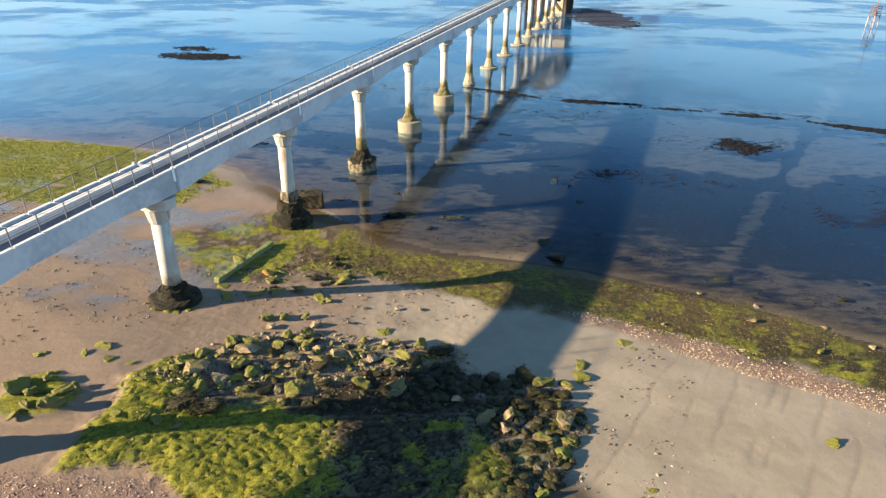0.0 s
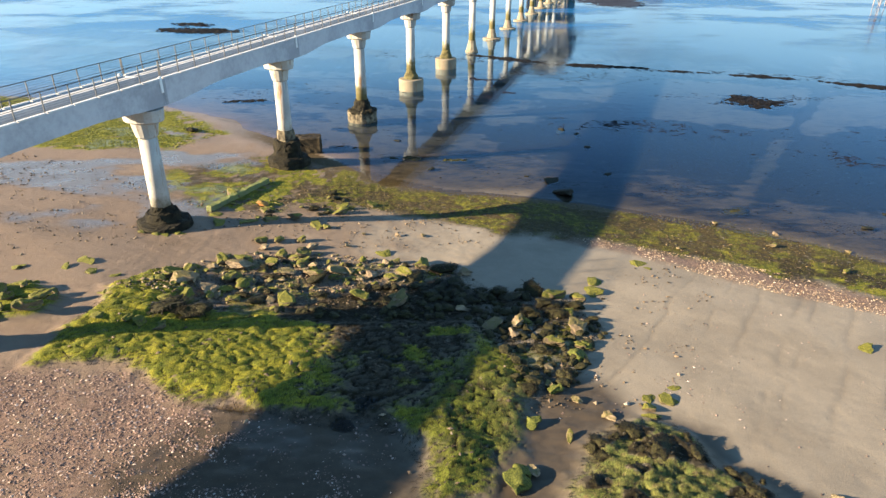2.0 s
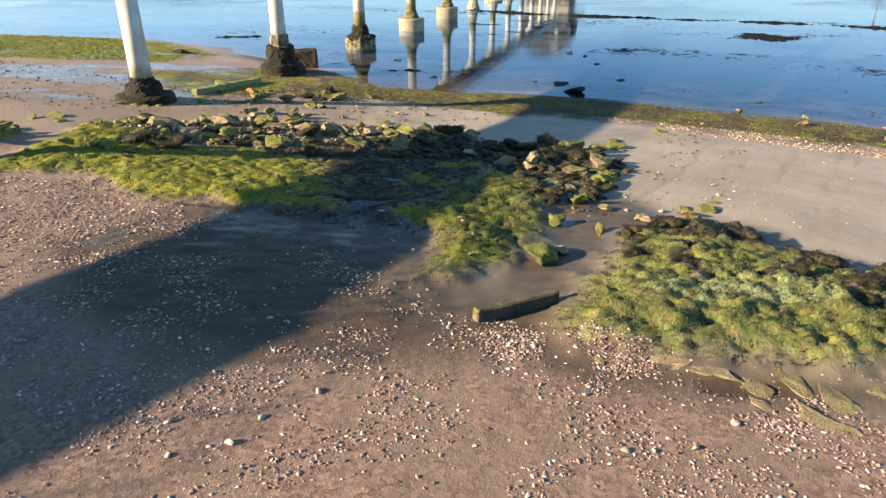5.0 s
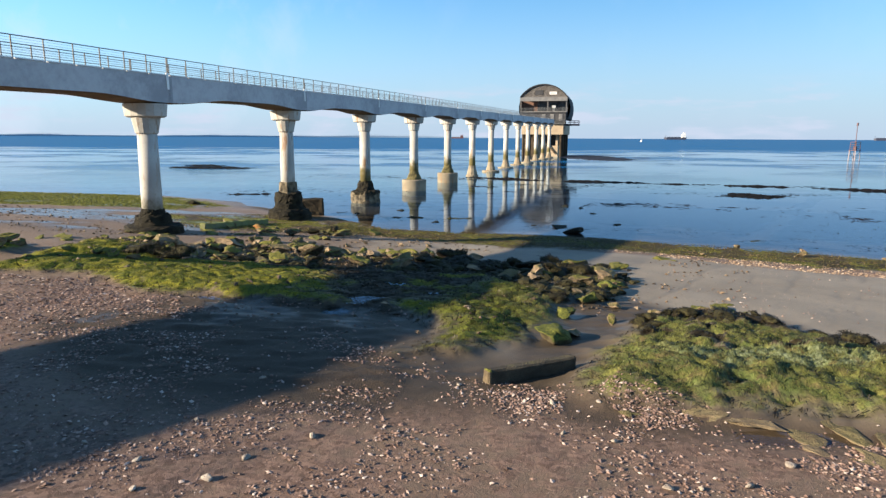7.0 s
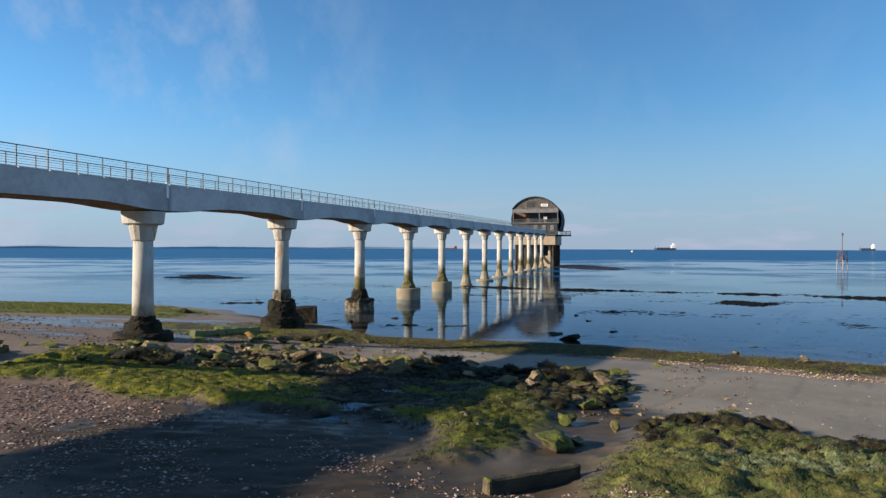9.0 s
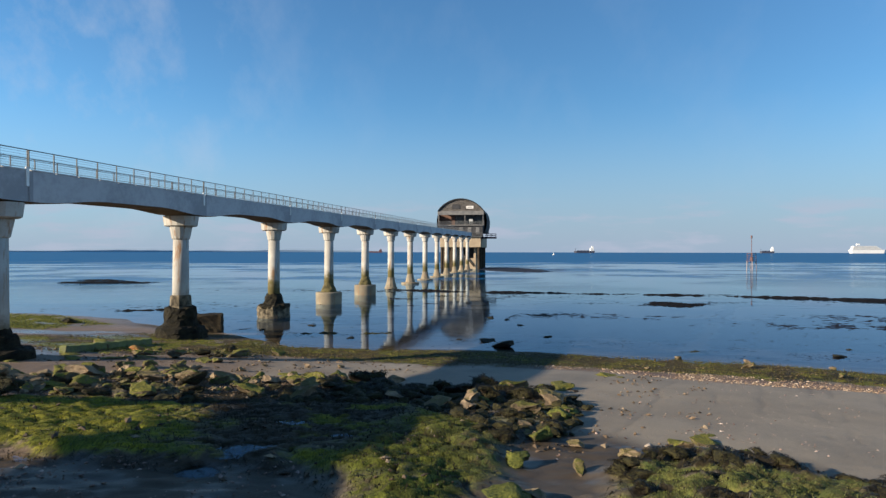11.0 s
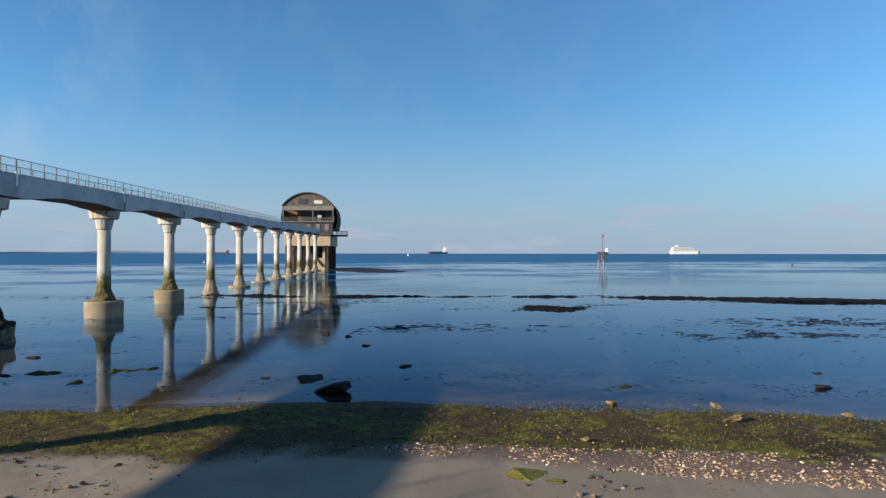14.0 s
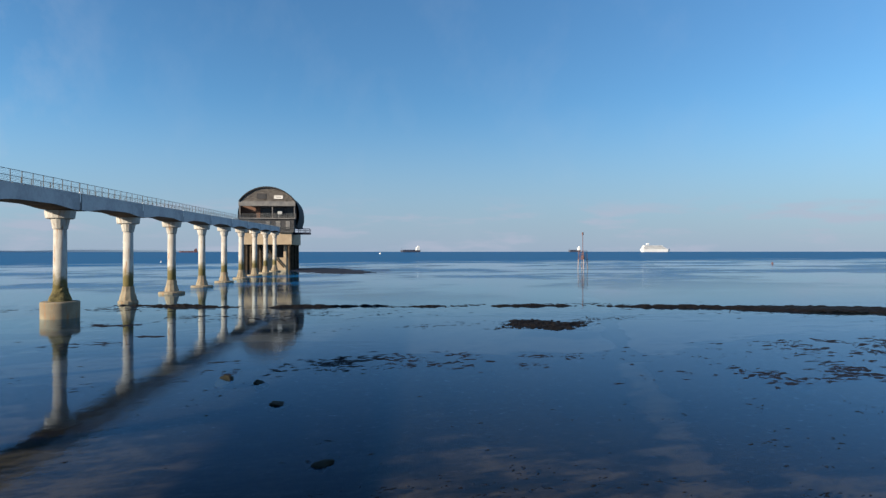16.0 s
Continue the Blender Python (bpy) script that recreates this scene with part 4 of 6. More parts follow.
# ---- boathouse at the pier head ----
def boathouse():
    q = P1 + STEP * (13.55 - 1)
    th = empty("boathouse", pose(q.x, q.y, -0.3, 0, 0, YAW) @ pose(0, 3.7, 0))
    W, L = 8.75, 27.0
    gal = 17.2
    floor_z, eave, crown = 15.0, 22.3, 26.8

    def arch(v, w, z0, z1):
        r = ((z1 - z0) ** 2 + w * w) / (2 * (z1 - z0))
        return z1 - r + math.sqrt(max(0.0, r * r - v * v))
    # barrel roof that runs down the bowed sides
    prof = [(-W - 0.2, floor_z - 0.5), (-W - 0.9, floor_z + 2), (-W - 1.0, floor_z + 4), (-W - 0.6, eave - 1.2)]
    vs = [-W + 2 * W * i / 18 for i in range(19)]
    prof += [(v, arch(v, W, eave, crown)) for v in vs]
    prof += [(-a, b) for a, b in reversed(prof[:4])]
    bm = bmesh.new()
    loops = []
    for u, shrink in ((3.2, 1.0), (10, 1.0), (20, 0.98), (L, 0.92)):
        loops.append([bm.verts.new((u, v * shrink, floor_z + (z - floor_z) * (0.9 + 0.1 * shrink))) for v, z in prof])
    for a, b in zip(loops, loops[1:]):
        for i in range(len(prof) - 1):
            bm.faces.new((a[i], a[i + 1], b[i + 1], b[i]))
    bm.faces.new(loops[-1])
    part("hall", bm, M_ROOF, th, "dark metal barrel roof and bowed sides", True)
    # projecting roof rim over the gallery
    bm = bmesh.new()
    for i in range(18):
        a, b = vs[i], vs[i + 1]
        za, zb = arch(a, W, eave, crown), arch(b, W, eave, crown)
        q8 = [bm.verts.new(c) for c in ((-0.5, a, za), (-0.5, b, zb), (-0.5, b, zb + 0.4), (-0.5, a, za + 0.4), (3.4, a, za), (3.4, b, zb), (3.4, b, zb + 0.4), (3.4, a, za + 0.4))]
        for f in ((0, 1, 2, 3), (7, 6, 5, 4), (3, 2, 6, 7), (0, 4, 5, 1)):
            bm.faces.new([q8[j] for j in f])
    bmesh.ops.remove_doubles(bm, verts=bm.verts, dist=0.001)
    part("roof_rim", bm, M_ROOF, th, "thin curved roof edge")
    # gable panel
    bm = bmesh.new()
    lo = [bm.verts.new((0.0, v, eave - 1.2)) for v in vs]
    hi = [bm.verts.new((0.0, v, arch(v, W, eave, crown) - 0.02)) for v in vs]
    for i in range(18):
        bm.faces.new((lo[i], lo[i + 1], hi[i + 1], hi[i]))
    bmesh.ops.solidify(bm, geom=list(bm.faces), thickness=0.3)
    part("gable", bm, M_TIMBER, th, "weathered timber gable panel")
    bm = bmesh.new()
    box(bm, (-0.15, -W - 0.1, eave - 1.35), (0.02, W + 0.1, eave + 0.15))
    part("fascia", bm, M_CLAD, th, "grey cladding band under the gable")
    bm = bmesh.new()
    box(bm, (-0.16, -4.9, eave + 1.0), (-0.02, -2.2, eave + 2.0))
    sg = part("sign", bm, M_SIGN, th, "pale rectangular sign board")
    bm = bmesh.new()
    box(bm, (-0.19, -4.5, eave + 1.4), (-0.165, -2.6, eave + 1.62))
    part("lettering_bar", bm, M_BLUESTEEL, sg)
    bm = bmesh.new()
    box(bm, (-0.12, 0.2, eave + 0.95), (-0.02, 3.2, eave + 2.6))
    part("louvre", bm, M_DARK, th, "dark louvred opening")
    # wall behind the gallery, with windows
    bm = bmesh.new()
    box(bm, (3.0, -W, floor_z), (3.3, W, eave - 1.2))
    part("front_wall", bm, M_DARK, th, "dark boarded wall in the shade of the gallery")
    bm = bmesh.new()
    box(bm, (2.9, 2.6, gal + 0.05), (2.98, W - 0.3, eave - 1.3))
    part("timber_panel", bm, M_BROWNWOOD, th, "reddish-brown timber panel")
    for v in (-6.6, -3.2, 0.6):
        bm = bmesh.new()
        box(bm, (2.9, v - 1.3, gal + 0.3), (2.98, v + 1.3, gal + 3.2))
        w_ob = part("window", bm, M_DARK, th, "dark window")
        bm = bmesh.new()
        box(bm, (2.86, v - 1.15, gal + 0.45), (2.895, v + 1.15, gal + 3.05))
        part("pane", bm, M_GLASS, w_ob)
    bm = bmesh.new()
    box(bm, (2.2, -4.4, gal + 1.2), (2.4, -3.0, gal + 2.3), 0.05)
    board = part("notice_board", bm, M_SHIPGREY, th, "pale notice board on posts")
    for v in (-4.1, -3.4):
        bm = bmesh.new()
        box(bm, (2.25, v, gal + 0.05), (2.35, v + 0.1, gal + 1.25))
        part("board_post", bm, M_SHIPGREY, board)
    bm = bmesh.new()
    box(bm, (0.0, -W, gal - 0.35), (3.0, W, gal))
    part("gallery_floor", bm, M_CLAD, th)
    bm = bmesh.new()
    box(bm, (0.6, -W + 0.4, 12.62), (3.0, W - 0.3, gal - 0.36))
    part("lower_front", bm, M_DARK, th, "dark front under the gallery")
    for v in (-6.5, -3.4, -0.2):
        bm = bmesh.new()
        box(bm, (0.45, v - 0.7, 13.6), (0.58, v + 0.7, 16.2), 0.04)
        part("service_cabinet", bm, M_CLAD, th, "grey service cabinet")
    bm = bmesh.new()
    box(bm, (3.4, -W + 0.2, floor_z - 0.4), (L, W - 0.2, floor_z))
    part("floor_slab", bm, M_CLAD, th)
    for v in (-W + 0.25, -1.6, W - 0.25):
        bm = bmesh.new()
        box(bm, (0.2, v - 0.14, gal), (0.48, v + 0.14, eave - 1.2))
        part("gallery_post", bm, M_CLAD, th)
    for h in (0.45, 0.85, 1.25):
        bm = bmesh.new()
        rod(bm, (0.1, -W, gal + h), (0.1, W, gal + h), 0.05)
        part("gallery_rail", bm, M_STEEL, th, "steel gallery rail")
    for i in range(33):
        v = -W + 2 * W * i / 32
        bm = bmesh.new()
        rod(bm, (0.1, v, gal - 0.2), (0.1, v, gal + 1.25), 0.045, 4)
        part("baluster", bm, M_STEEL, th)
    # side wall on the sheltered edge of the gallery
    bm = bmesh.new()
    box(bm, (0.55, W - 0.25, gal), (3.2, W - 0.02, eave - 1.2))
    part("side_wall", bm, M_BROWNWOOD, th)
    # pale ring beam and substructure
    bm = bmesh.new()
    box(bm, (1.0, -W + 1.1, 8.6), (L, W - 0.6, 12.6), 0.1)
    part("ring_beam", bm, M_PALE, th, "pale sandy concrete beam")
    for u in (2.0, 9.0, 17.0, 25.0):
        for v in (-W + 2.0, 3.4, 5.0, 6.6, W - 1.2):
            bm = bmesh.new()
            rod(bm, (u, v, -3.0), (u, v, 8.7), 0.5, 12)
            part("pile", bm, M_PILE, th, "dark weed-stained steel pile")
    bm = bmesh.new()
    box(bm, (4.2, -5.6, -2.5), (18, 2.2, 4.4), 0.2)
    part("slip_block", bm, M_PALE, th, "sandy concrete block under the house")
    for v in (-5.0, -1.8, 1.6):
        bm = bmesh.new()
        box(bm, (4.4, v - 0.45, 4.38), (6.0, v + 0.45, 8.65), 0.1)
        part("pillar", bm, M_PALE, th)
    bm = bmesh.new()
    box(bm, (9.0, -5.6, 4.38), (18, 2.2, 8.65))
    part("dark_wall", bm, M_DARK, th, "dark back wall between the pillars")
    bm = bmesh.new()
    rod(bm, (3.6, -4.8, 1.2), (3.6, 1.4, 8.4), 0.22, 8)
    part("brace", bm, M_PILE, th)
    # outside walkway with rail on the seaward side
    bm = bmesh.new()
    box(bm, (2.0, -W - 4.4, 12.0), (7.0, -W + 1.4, 12.6))
    wk = part("side_walkway", bm, M_BLUESTEEL, th, "dark blue steel side platform")
    for u in (2.1, 6.9):
        for h in (0.6, 1.2):
            bm = bmesh.new()
            rod(bm, (u, -W - 4.3, 12.6 + h), (u, -W, 12.6 + h), 0.06)
            part("platform_rail", bm, M_BLUESTEEL, wk)
        for i in range(4):
            bm = bmesh.new()
            rod(bm, (u, -W - 4.3 + i * 1.7, 12.6), (u, -W - 4.3 + i * 1.7, 13.9), 0.07, 5)
            part("platform_post", bm, M_BLUESTEEL, wk)
    bm = bmesh.new()
    rod(bm, (2.1, -W - 4.3, 13.8), (6.9, -W - 4.3, 13.8), 0.06)
    part("platform_rail", bm, M_BLUESTEEL, wk)
    bm = bmesh.new()
    box(bm, (0.1, -W + 0.6, 12.55), (1.2, -W + 5.7, 12.72))
    landing = part("landing", bm, M_STEEL, th, "grey steel landing at the end of the walkway")
    for i in range(12):
        bm = bmesh.new()
        rod(bm, (0.3, -W + 0.6 + i * 0.45, 12.7), (0.3, -W + 0.6 + i * 0.45, 14.2), 0.05, 4)
        part("landing_post", bm, M_STEEL, landing)
    bm = bmesh.new()
    rod(bm, (0.3, -W + 0.6, 14.2), (0.3, -W + 5.6, 14.2), 0.06, 5)
    part("landing_rail", bm, M_STEEL, landing)
    return tagged(th, "dark boathouse on piles with a barrel roof and timber gable", "boathouse")


boathouse()


# ---- out at sea ----
def hull(bm, length, beam, z0, z1, bow=0.18):
    rows = []
    for z, g in ((z0, 0.93), (z1, 1.0)):
        L2_, b = length / 2 * g, beam / 2
        rows.append([bm.verts.new(c) for c in ((-L2_, -b, z), (-L2_, b, z), (L2_ * (1 - bow), b, z), (L2_, 0, z), (L2_ * (1 - bow), -b, z))])
    for i in range(5):
        bm.faces.new((rows[0][i], rows[0][(i + 1) % 5], rows[1][(i + 1) % 5], rows[1][i]))
    bm.faces.new(rows[0][::-1])
    bm.faces.new(rows[1])


def cargo_ship(name, x, y, turn, length, mat_hull, label, house=None, tall=1.0):
    th = empty(name, pose(x, y, 0, 0, 0, turn) @ Matrix.Diagonal((1, 1, tall, 1)))
    bm = bmesh.new()
    hull(bm, length, 16, -2, 10)
    part("hull", bm, mat_hull, th)
    bm = bmesh.new()
    box(bm, (-length * 0.46, -7, 10), (-length * 0.30, 7, 24), 0.4)
    box(bm, (-length * 0.45, -5, 24), (-length * 0.36, 5, 32), 0.4)
    part("bridge_house", bm, house or M_WHITE, th, "bridge house at the stern")
    bm = bmesh.new()
    rod(bm, (length * 0.42, 0, 10), (length * 0.42, 0, 22), 0.7)
    part("mast", bm, mat_hull, th)
    for i in range(4):
        bm = bmesh.new()
        box(bm, (-length * 0.22 + i * length * 0.15, -5, 10), (-length * 0.12 + i * length * 0.15, 5, 12.5), 0.2)
        part("hatch", bm, mat_hull, th)
    return tagged(th, label, "ship", "ships at sea")


cargo_ship("cargo_ship", 1062, 3000, 180, 104, M_HULL, "dark cargo ship with a white bridge, far out")
cargo_ship("cargo_ship", 2020, 3000, 170, 70, M_HULL, "small dark cargo ship with white bridge, far out")
cargo_ship("cargo_ship", 45, 3100, 175, 80, M_RUSTHULL, "low red-hulled ship on the horizon", M_RUSTHULL, 0.55)

th = empty("cruise_ship", pose(2585, 3000, 0, 0, 0, -8))
bm = bmesh.new()
hull(bm, 190, 28, -2, 18, 0.2)
part("hull", bm, M_WHITE, th)
for i in range(5):
    bm = bmesh.new()
    box(bm, (-88 + i * 2, -13, 18.2 + i * 4), (62 - i * 7, 13, 20.6 + i * 4), 0.3)
    part("window_deck", bm, M_SHIPGREY, th, "grey band of cabin windows")
    bm = bmesh.new()
    box(bm, (-89 + i * 2, -13.6, 20.7 + i * 4), (64 - i * 7, 13.6, 22.1 + i * 4), 0.3)
    part("balcony_deck", bm, M_WHITE, th)
bm = bmesh.new()
box(bm, (-62, -5, 42), (-46, 5, 50), 1.0)
part("funnel", bm, M_WHITE, th)
tagged(th, "large white cruise ship far out at sea", "cruise ship")


def marker_buoy(x, y, size, material, label):
    th = empty("marker_buoy", pose(x, y, 0))
    bm = bmesh.new()
    rings(bm, [(size * 0.5, -size * 0.3), (size * 0.62, 0.0), (size * 0.6, size * 0.3), (size * 0.35, size * 0.7), (size * 0.12, size * 0.85)], 16)
    part("float", bm, material, th, "", True)
    bm = bmesh.new()
    rod(bm, (0, 0, size * 0.8), (0, 0, size * 1.6), size * 0.07)
    part("stem", bm, material, th)
    return tagged(th, label, "buoy", "buoys at sea")


marker_buoy(0.8, 413, 0.8, M_WHITE, "small white mooring buoy on the open water")
marker_buoy(385, 1273, 3.4, M_WHITE, "white channel buoy far out on the water")
marker_buoy(278, 260, 0.9, M_RED, "small dull red buoy on the open water")


def beacon():
    th = empty("beacon", pose(137, 216, 0, 0, 0, 20))
    for sx in (-1, 1):
        for sy in (-1, 1):
            bm = bmesh.new()
            rod(bm, (sx * 1.25, sy * 1.25, -4), (sx * 1.05, sy * 1.05, 3.5), 0.13, 8)
            part("leg", bm, M_BEACONLEG, th, "pale pinkish leg")
            bm = bmesh.new()
            rod(bm, (sx * 1.05, sy * 1.05, 3.5), (sx * 1.0, sy * 1.0, 6.2), 0.09)
            part("cage_post", bm, M_RED, th)
    for z0, r in ((3.4, 1.3), (6.15, 1.1)):
        bm = bmesh.new()
        box(bm, (-r, -r, z0), (r, r, z0 + 0.16), 0.02)
        part("platform", bm, M_RED, th)
    for h in (4.1, 4.8, 5.5):
        bm = bmesh.new()
        for a, b in (((-1, -1), (1, -1)), ((1, -1), (1, 1)), ((1, 1), (-1, 1)), ((-1, 1), (-1, -1))):
            rod(bm, (a[0] * 1.03, a[1] * 1.03, h), (b[0] * 1.03, b[1] * 1.03, h), 0.07, 5)
        part("cage_ring", bm, M_RED, th)
    for a, b in (((-1.2, -1.2), (1.05, -1.05)), ((1.2, 1.2), (-1.05, 1.05))):
        bm = bmesh.new()
        rod(bm, (a[0], a[1], 0.4), (b[0], b[1], 3.4), 0.08, 5)
        part("brace", bm, M_BEACONLEG, th)
    bm = bmesh.new()
    box(bm, (-0.4, -0.4, 3.57), (0.4, 0.4, 4.7), 0.05)
    part("battery_box", bm, M_RED, th, "dull red battery box inside the cage")
    bm = bmesh.new()
    rod(bm, (0, 0, 3.6), (0, 0, 11.9), 0.11, 8)
    part("mast", bm, M_RED, th)
    bm = bmesh.new()
    box(bm, (-0.24, -0.24, 11.6), (0.24, 0.24, 12.6), 0.06)
    part("topmark", bm, M_RED, th, "dull red square topmark")
    return tagged(th, "dull red beacon with a caged platform on four legs", "beacon")


beacon()


# ---- stones and weed on the shore ----
def stone_material(name, bare1, bare2, cover1, cover2, lo, hi):
    """Stone with growth lying on its upper faces."""
    m, n, l, p = mat(name)
    geo = n.new("ShaderNodeNewGeometry")
    sp = n.new("ShaderNodeSeparateXYZ")
    l.new(geo.outputs["Normal"], sp.inputs[0])
    info = n.new("ShaderNodeObjectInfo")
    f1, f2 = noise_fac(n, l, 2.2, 5, 0.65, geo.outputs["Position"]), noise_fac(n, l, 17, 5, 0.7, geo.outputs["Position"])
    bare = mix(n, l, ranged(n, l, f1, 0.35, 0.65), bare1, bare2)
    bare = mix(n, l, ranged(n, l, f2, 0.5, 0.8, 0, 0.5), bare, (0.05, 0.04, 0.03))
    cov = mix(n, l, ranged(n, l, f2, 0.35, 0.65), cover1, cover2)
    amount = math_node(n, l, 'ADD', math_node(n, l, 'ADD', sp.outputs["Z"], math_node(n, l, 'MULTIPLY', f1, 0.9)), math_node(n, l, 'MULTIPLY', info.outputs["Random"], 0.5))
    l.new(mix(n, l, ranged(n, l, amount, lo, hi), bare, cov), p.inputs["Base Color"])
    p.inputs["Roughness"].default_value = 0.75
    bumped(n, l, p, f2, 0.9, 0.05)
    return m


M_MOSSROCK = stone_material("mossy_stone", (0.060, 0.045, 0.028), (0.135, 0.102, 0.062), (0.046, 0.050, 0.009), (0.150, 0.140, 0.024), 1.0, 1.55)
M_PALEROCK = stone_material("pale_stone", (0.14, 0.102, 0.064), (0.235, 0.178, 0.118), (0.08448, 0.06944, 0.02688), (0.132, 0.1091, 0.04032), 1.35, 1.75)
M_WEEDROCK = stone_material("weedy_stone", (0.012, 0.009, 0.006), (0.038, 0.027, 0.016), (0.007, 0.006, 0.003), (0.040, 0.036, 0.011), 0.1, 0.7)
M_WETROCK = stone_material("wet_dark_stone", (0.007392, 0.006448, 0.006272), (0.02112, 0.01736, 0.01344), (0.006336, 0.006944, 0.00448), (0.01584, 0.01488, 0.00672), 0.5, 1.0)
M_ORANGE = stone_material("orange_stone", (0.2218, 0.0992, 0.03136), (0.264, 0.129, 0.0448), (0.1584, 0.0992, 0.02688), (0.1901, 0.119, 0.03584), 1.4, 1.9)

M_TUFTROCK = stone_material("algae_wrapped_stone", (0.030, 0.026, 0.012), (0.07, 0.055, 0.03), (0.030, 0.040, 0.008), (0.115, 0.118, 0.022), 0.25, 0.8)
M_LEDGE = stone_material("olive_tan_ledge", (0.095, 0.070, 0.042), (0.180, 0.138, 0.082), (0.085, 0.074, 0.028), (0.140, 0.118, 0.048), 1.5, 2.1)
M_FLINT = stone_material("pale_flint", (0.22, 0.18, 0.145), (0.38, 0.33, 0.28), (0.20, 0.17, 0.14), (0.32, 0.28, 0.24), 1.6, 2.2)


def island_material(name, stops, rough=0.7):
    m, n, l, p = mat(name)
    ramp = n.new("ShaderNodeValToRGB")
    ramp.color_ramp.interpolation = 'LINEAR'
    while len(ramp.color_ramp.elements) < len(stops):
        ramp.color_ramp.elements.new(0.5)
    for e, (f, c) in zip(ramp.color_ramp.elements, stops):
        e.position, e.color = f, (*c, 1)
    geo = n.new("ShaderNodeNewGeometry")
    l.new(geo.outputs["Random Per Island"], ramp.inputs["Fac"])
    f = noise_fac(n, l, 30, 3, 0.6, geo.outputs["Position"])
    l.new(mix(n, l, ranged(n, l, f, 0.4, 0.75, 0, 0.4), ramp.outputs["Color"], (0.05, 0.045, 0.03)), p.inputs["Base Color"])
    p.inputs["Roughness"].default_value = rough
    return m


M_BROWNBLADE = island_material("brown_wrack_blades", [(0, (0.0027, 0.0020, 0.0014)), (0.5, (0.0102, 0.0075, 0.0031)), (0.85, (0.0177, 0.0136, 0.0054)), (1, (0.0374, 0.0320, 0.0109))], 0.5)


def rock_mesh(seed, material, flat=0.6, sharp=0.35, detail=3):
    bm = bmesh.new()
    bmesh.ops.create_icosphere(bm, subdivisions=detail, radius=0.5)
    off = Vector((seed * 7.3, seed * 2.9, seed * 4.1))
    rnd = random.Random(seed)
    planes = [(Vector((rnd.gauss(0, 1), rnd.gauss(0, 1), rnd.gauss(0, 0.8))).normalized(), rnd.uniform(0.20, 0.42)) for _ in range(9)]
    for v in bm.verts:
        c = v.co.copy()
        for nrm, dist in planes:
            over = c.dot(nrm) - dist
            if over > 0:
                c -= nrm * over * 0.97
        c += noise.noise_vector(c * 2.6 + off) * 0.12 * sharp / 0.35 + noise.noise_vector(c * 6 + off) * 0.05 + noise.noise_vector(c * 14 + off) * 0.028
        c.z *= flat
        v.co = c
    me = bpy.data.meshes.new("rock")
    bm.to_mesh(me)
    bm.free()
    me.materials.append(material)
    return me


DRAPE = {}


def softened(me):
    me.polygons.foreach_set("use_smooth", np.ones(len(me.polygons), bool))
    return me


def shaggy(seed, flat, sharp, count=100):
    """A stone hung with blades of wrack."""
    me = rock_mesh(seed, M_WEEDROCK, flat, sharp)
    r = random.Random(seed)
    co = [v.co.copy() for v in me.vertices]
    bco, faces = [], []
    nrm = [v.normal.copy() for v in me.vertices]
    for _ in range(count):
        i = r.randrange(len(nrm))
        if nrm[i].z < -0.2:
            continue
        out = Vector((co[i].x, co[i].y, 0)).normalized() + Vector((r.gauss(0, 0.5), r.gauss(0, 0.5), 0))
        out = out.normalized()
        side = Vector((-out.y, out.x, 0)) * r.uniform(0.006, 0.014)
        ln = r.uniform(0.08, 0.22)
        a = co[i] + nrm[i] * 0.005
        b = a + out * ln * 0.6 + Vector((0, 0, 0.03))
        c = a + out * ln + Vector((0, 0, -0.12 * r.random() - 0.02))
        k = len(bco)
        bco += [a - side, a + side, b + side, b - side, c]
        faces += [(k, k + 1, k + 2, k + 3), (k + 3, k + 2, k + 4)]
    weed = bpy.data.meshes.new("seaweed")
    weed.from_pydata([tuple(c) for c in bco], [], faces)
    weed.materials.append(M_BROWNBLADE)
    DRAPE[softened(me).name] = softened(weed)
    return me


KINDS = {
    "moss": ([rock_mesh(i, M_MOSSROCK, 0.50) for i in range(1, 7)], "angular stone with yellow-green moss on top"),
    "pale": ([rock_mesh(i, M_PALEROCK, 0.48) for i in range(11, 16)], "pale bare tan stone among weed"),
    "weed": ([shaggy(i, 0.45, 0.5, 380) for i in range(21, 26)], "stone draped in dark brown seaweed"),
    "wet": ([softened(rock_mesh(i, M_WETROCK, 0.32, 0.3)) for i in range(31, 34)], "black wet rock standing in shallow water"),
    "orange": ([rock_mesh(41, M_ORANGE, 0.5)], "orange-brown flat stone on the sand"),
    "flint": ([softened(rock_mesh(i, M_FLINT, 0.6, 0.25, 2)) for i in range(71, 74)], "pale rounded flint lying on the shell sand"),
    "flat": ([rock_mesh(i, M_MOSSROCK, 0.24, 0.5) for i in range(51, 56)], "low flat slab covered in green algae"),
    "tuft": ([softened(rock_mesh(i, M_TUFTROCK, 0.55, 0.6)) for i in range(91, 94)], "rock wrapped in hanging dark green algae"),
    "ledge": ([rock_mesh(i, M_LEDGE, 0.17, 0.7) for i in range(81, 86)], "low tan rock ledge stained olive, half sunk in mud"),
}
def fast_mesh(name, co, faces, material, label, category):
    me = bpy.data.meshes.new(name)
    me.from_pydata(co.tolist(), [], faces.tolist())
    me.materials.append(material)
    return tagged(new(name, me), label, category, kind="stuff")


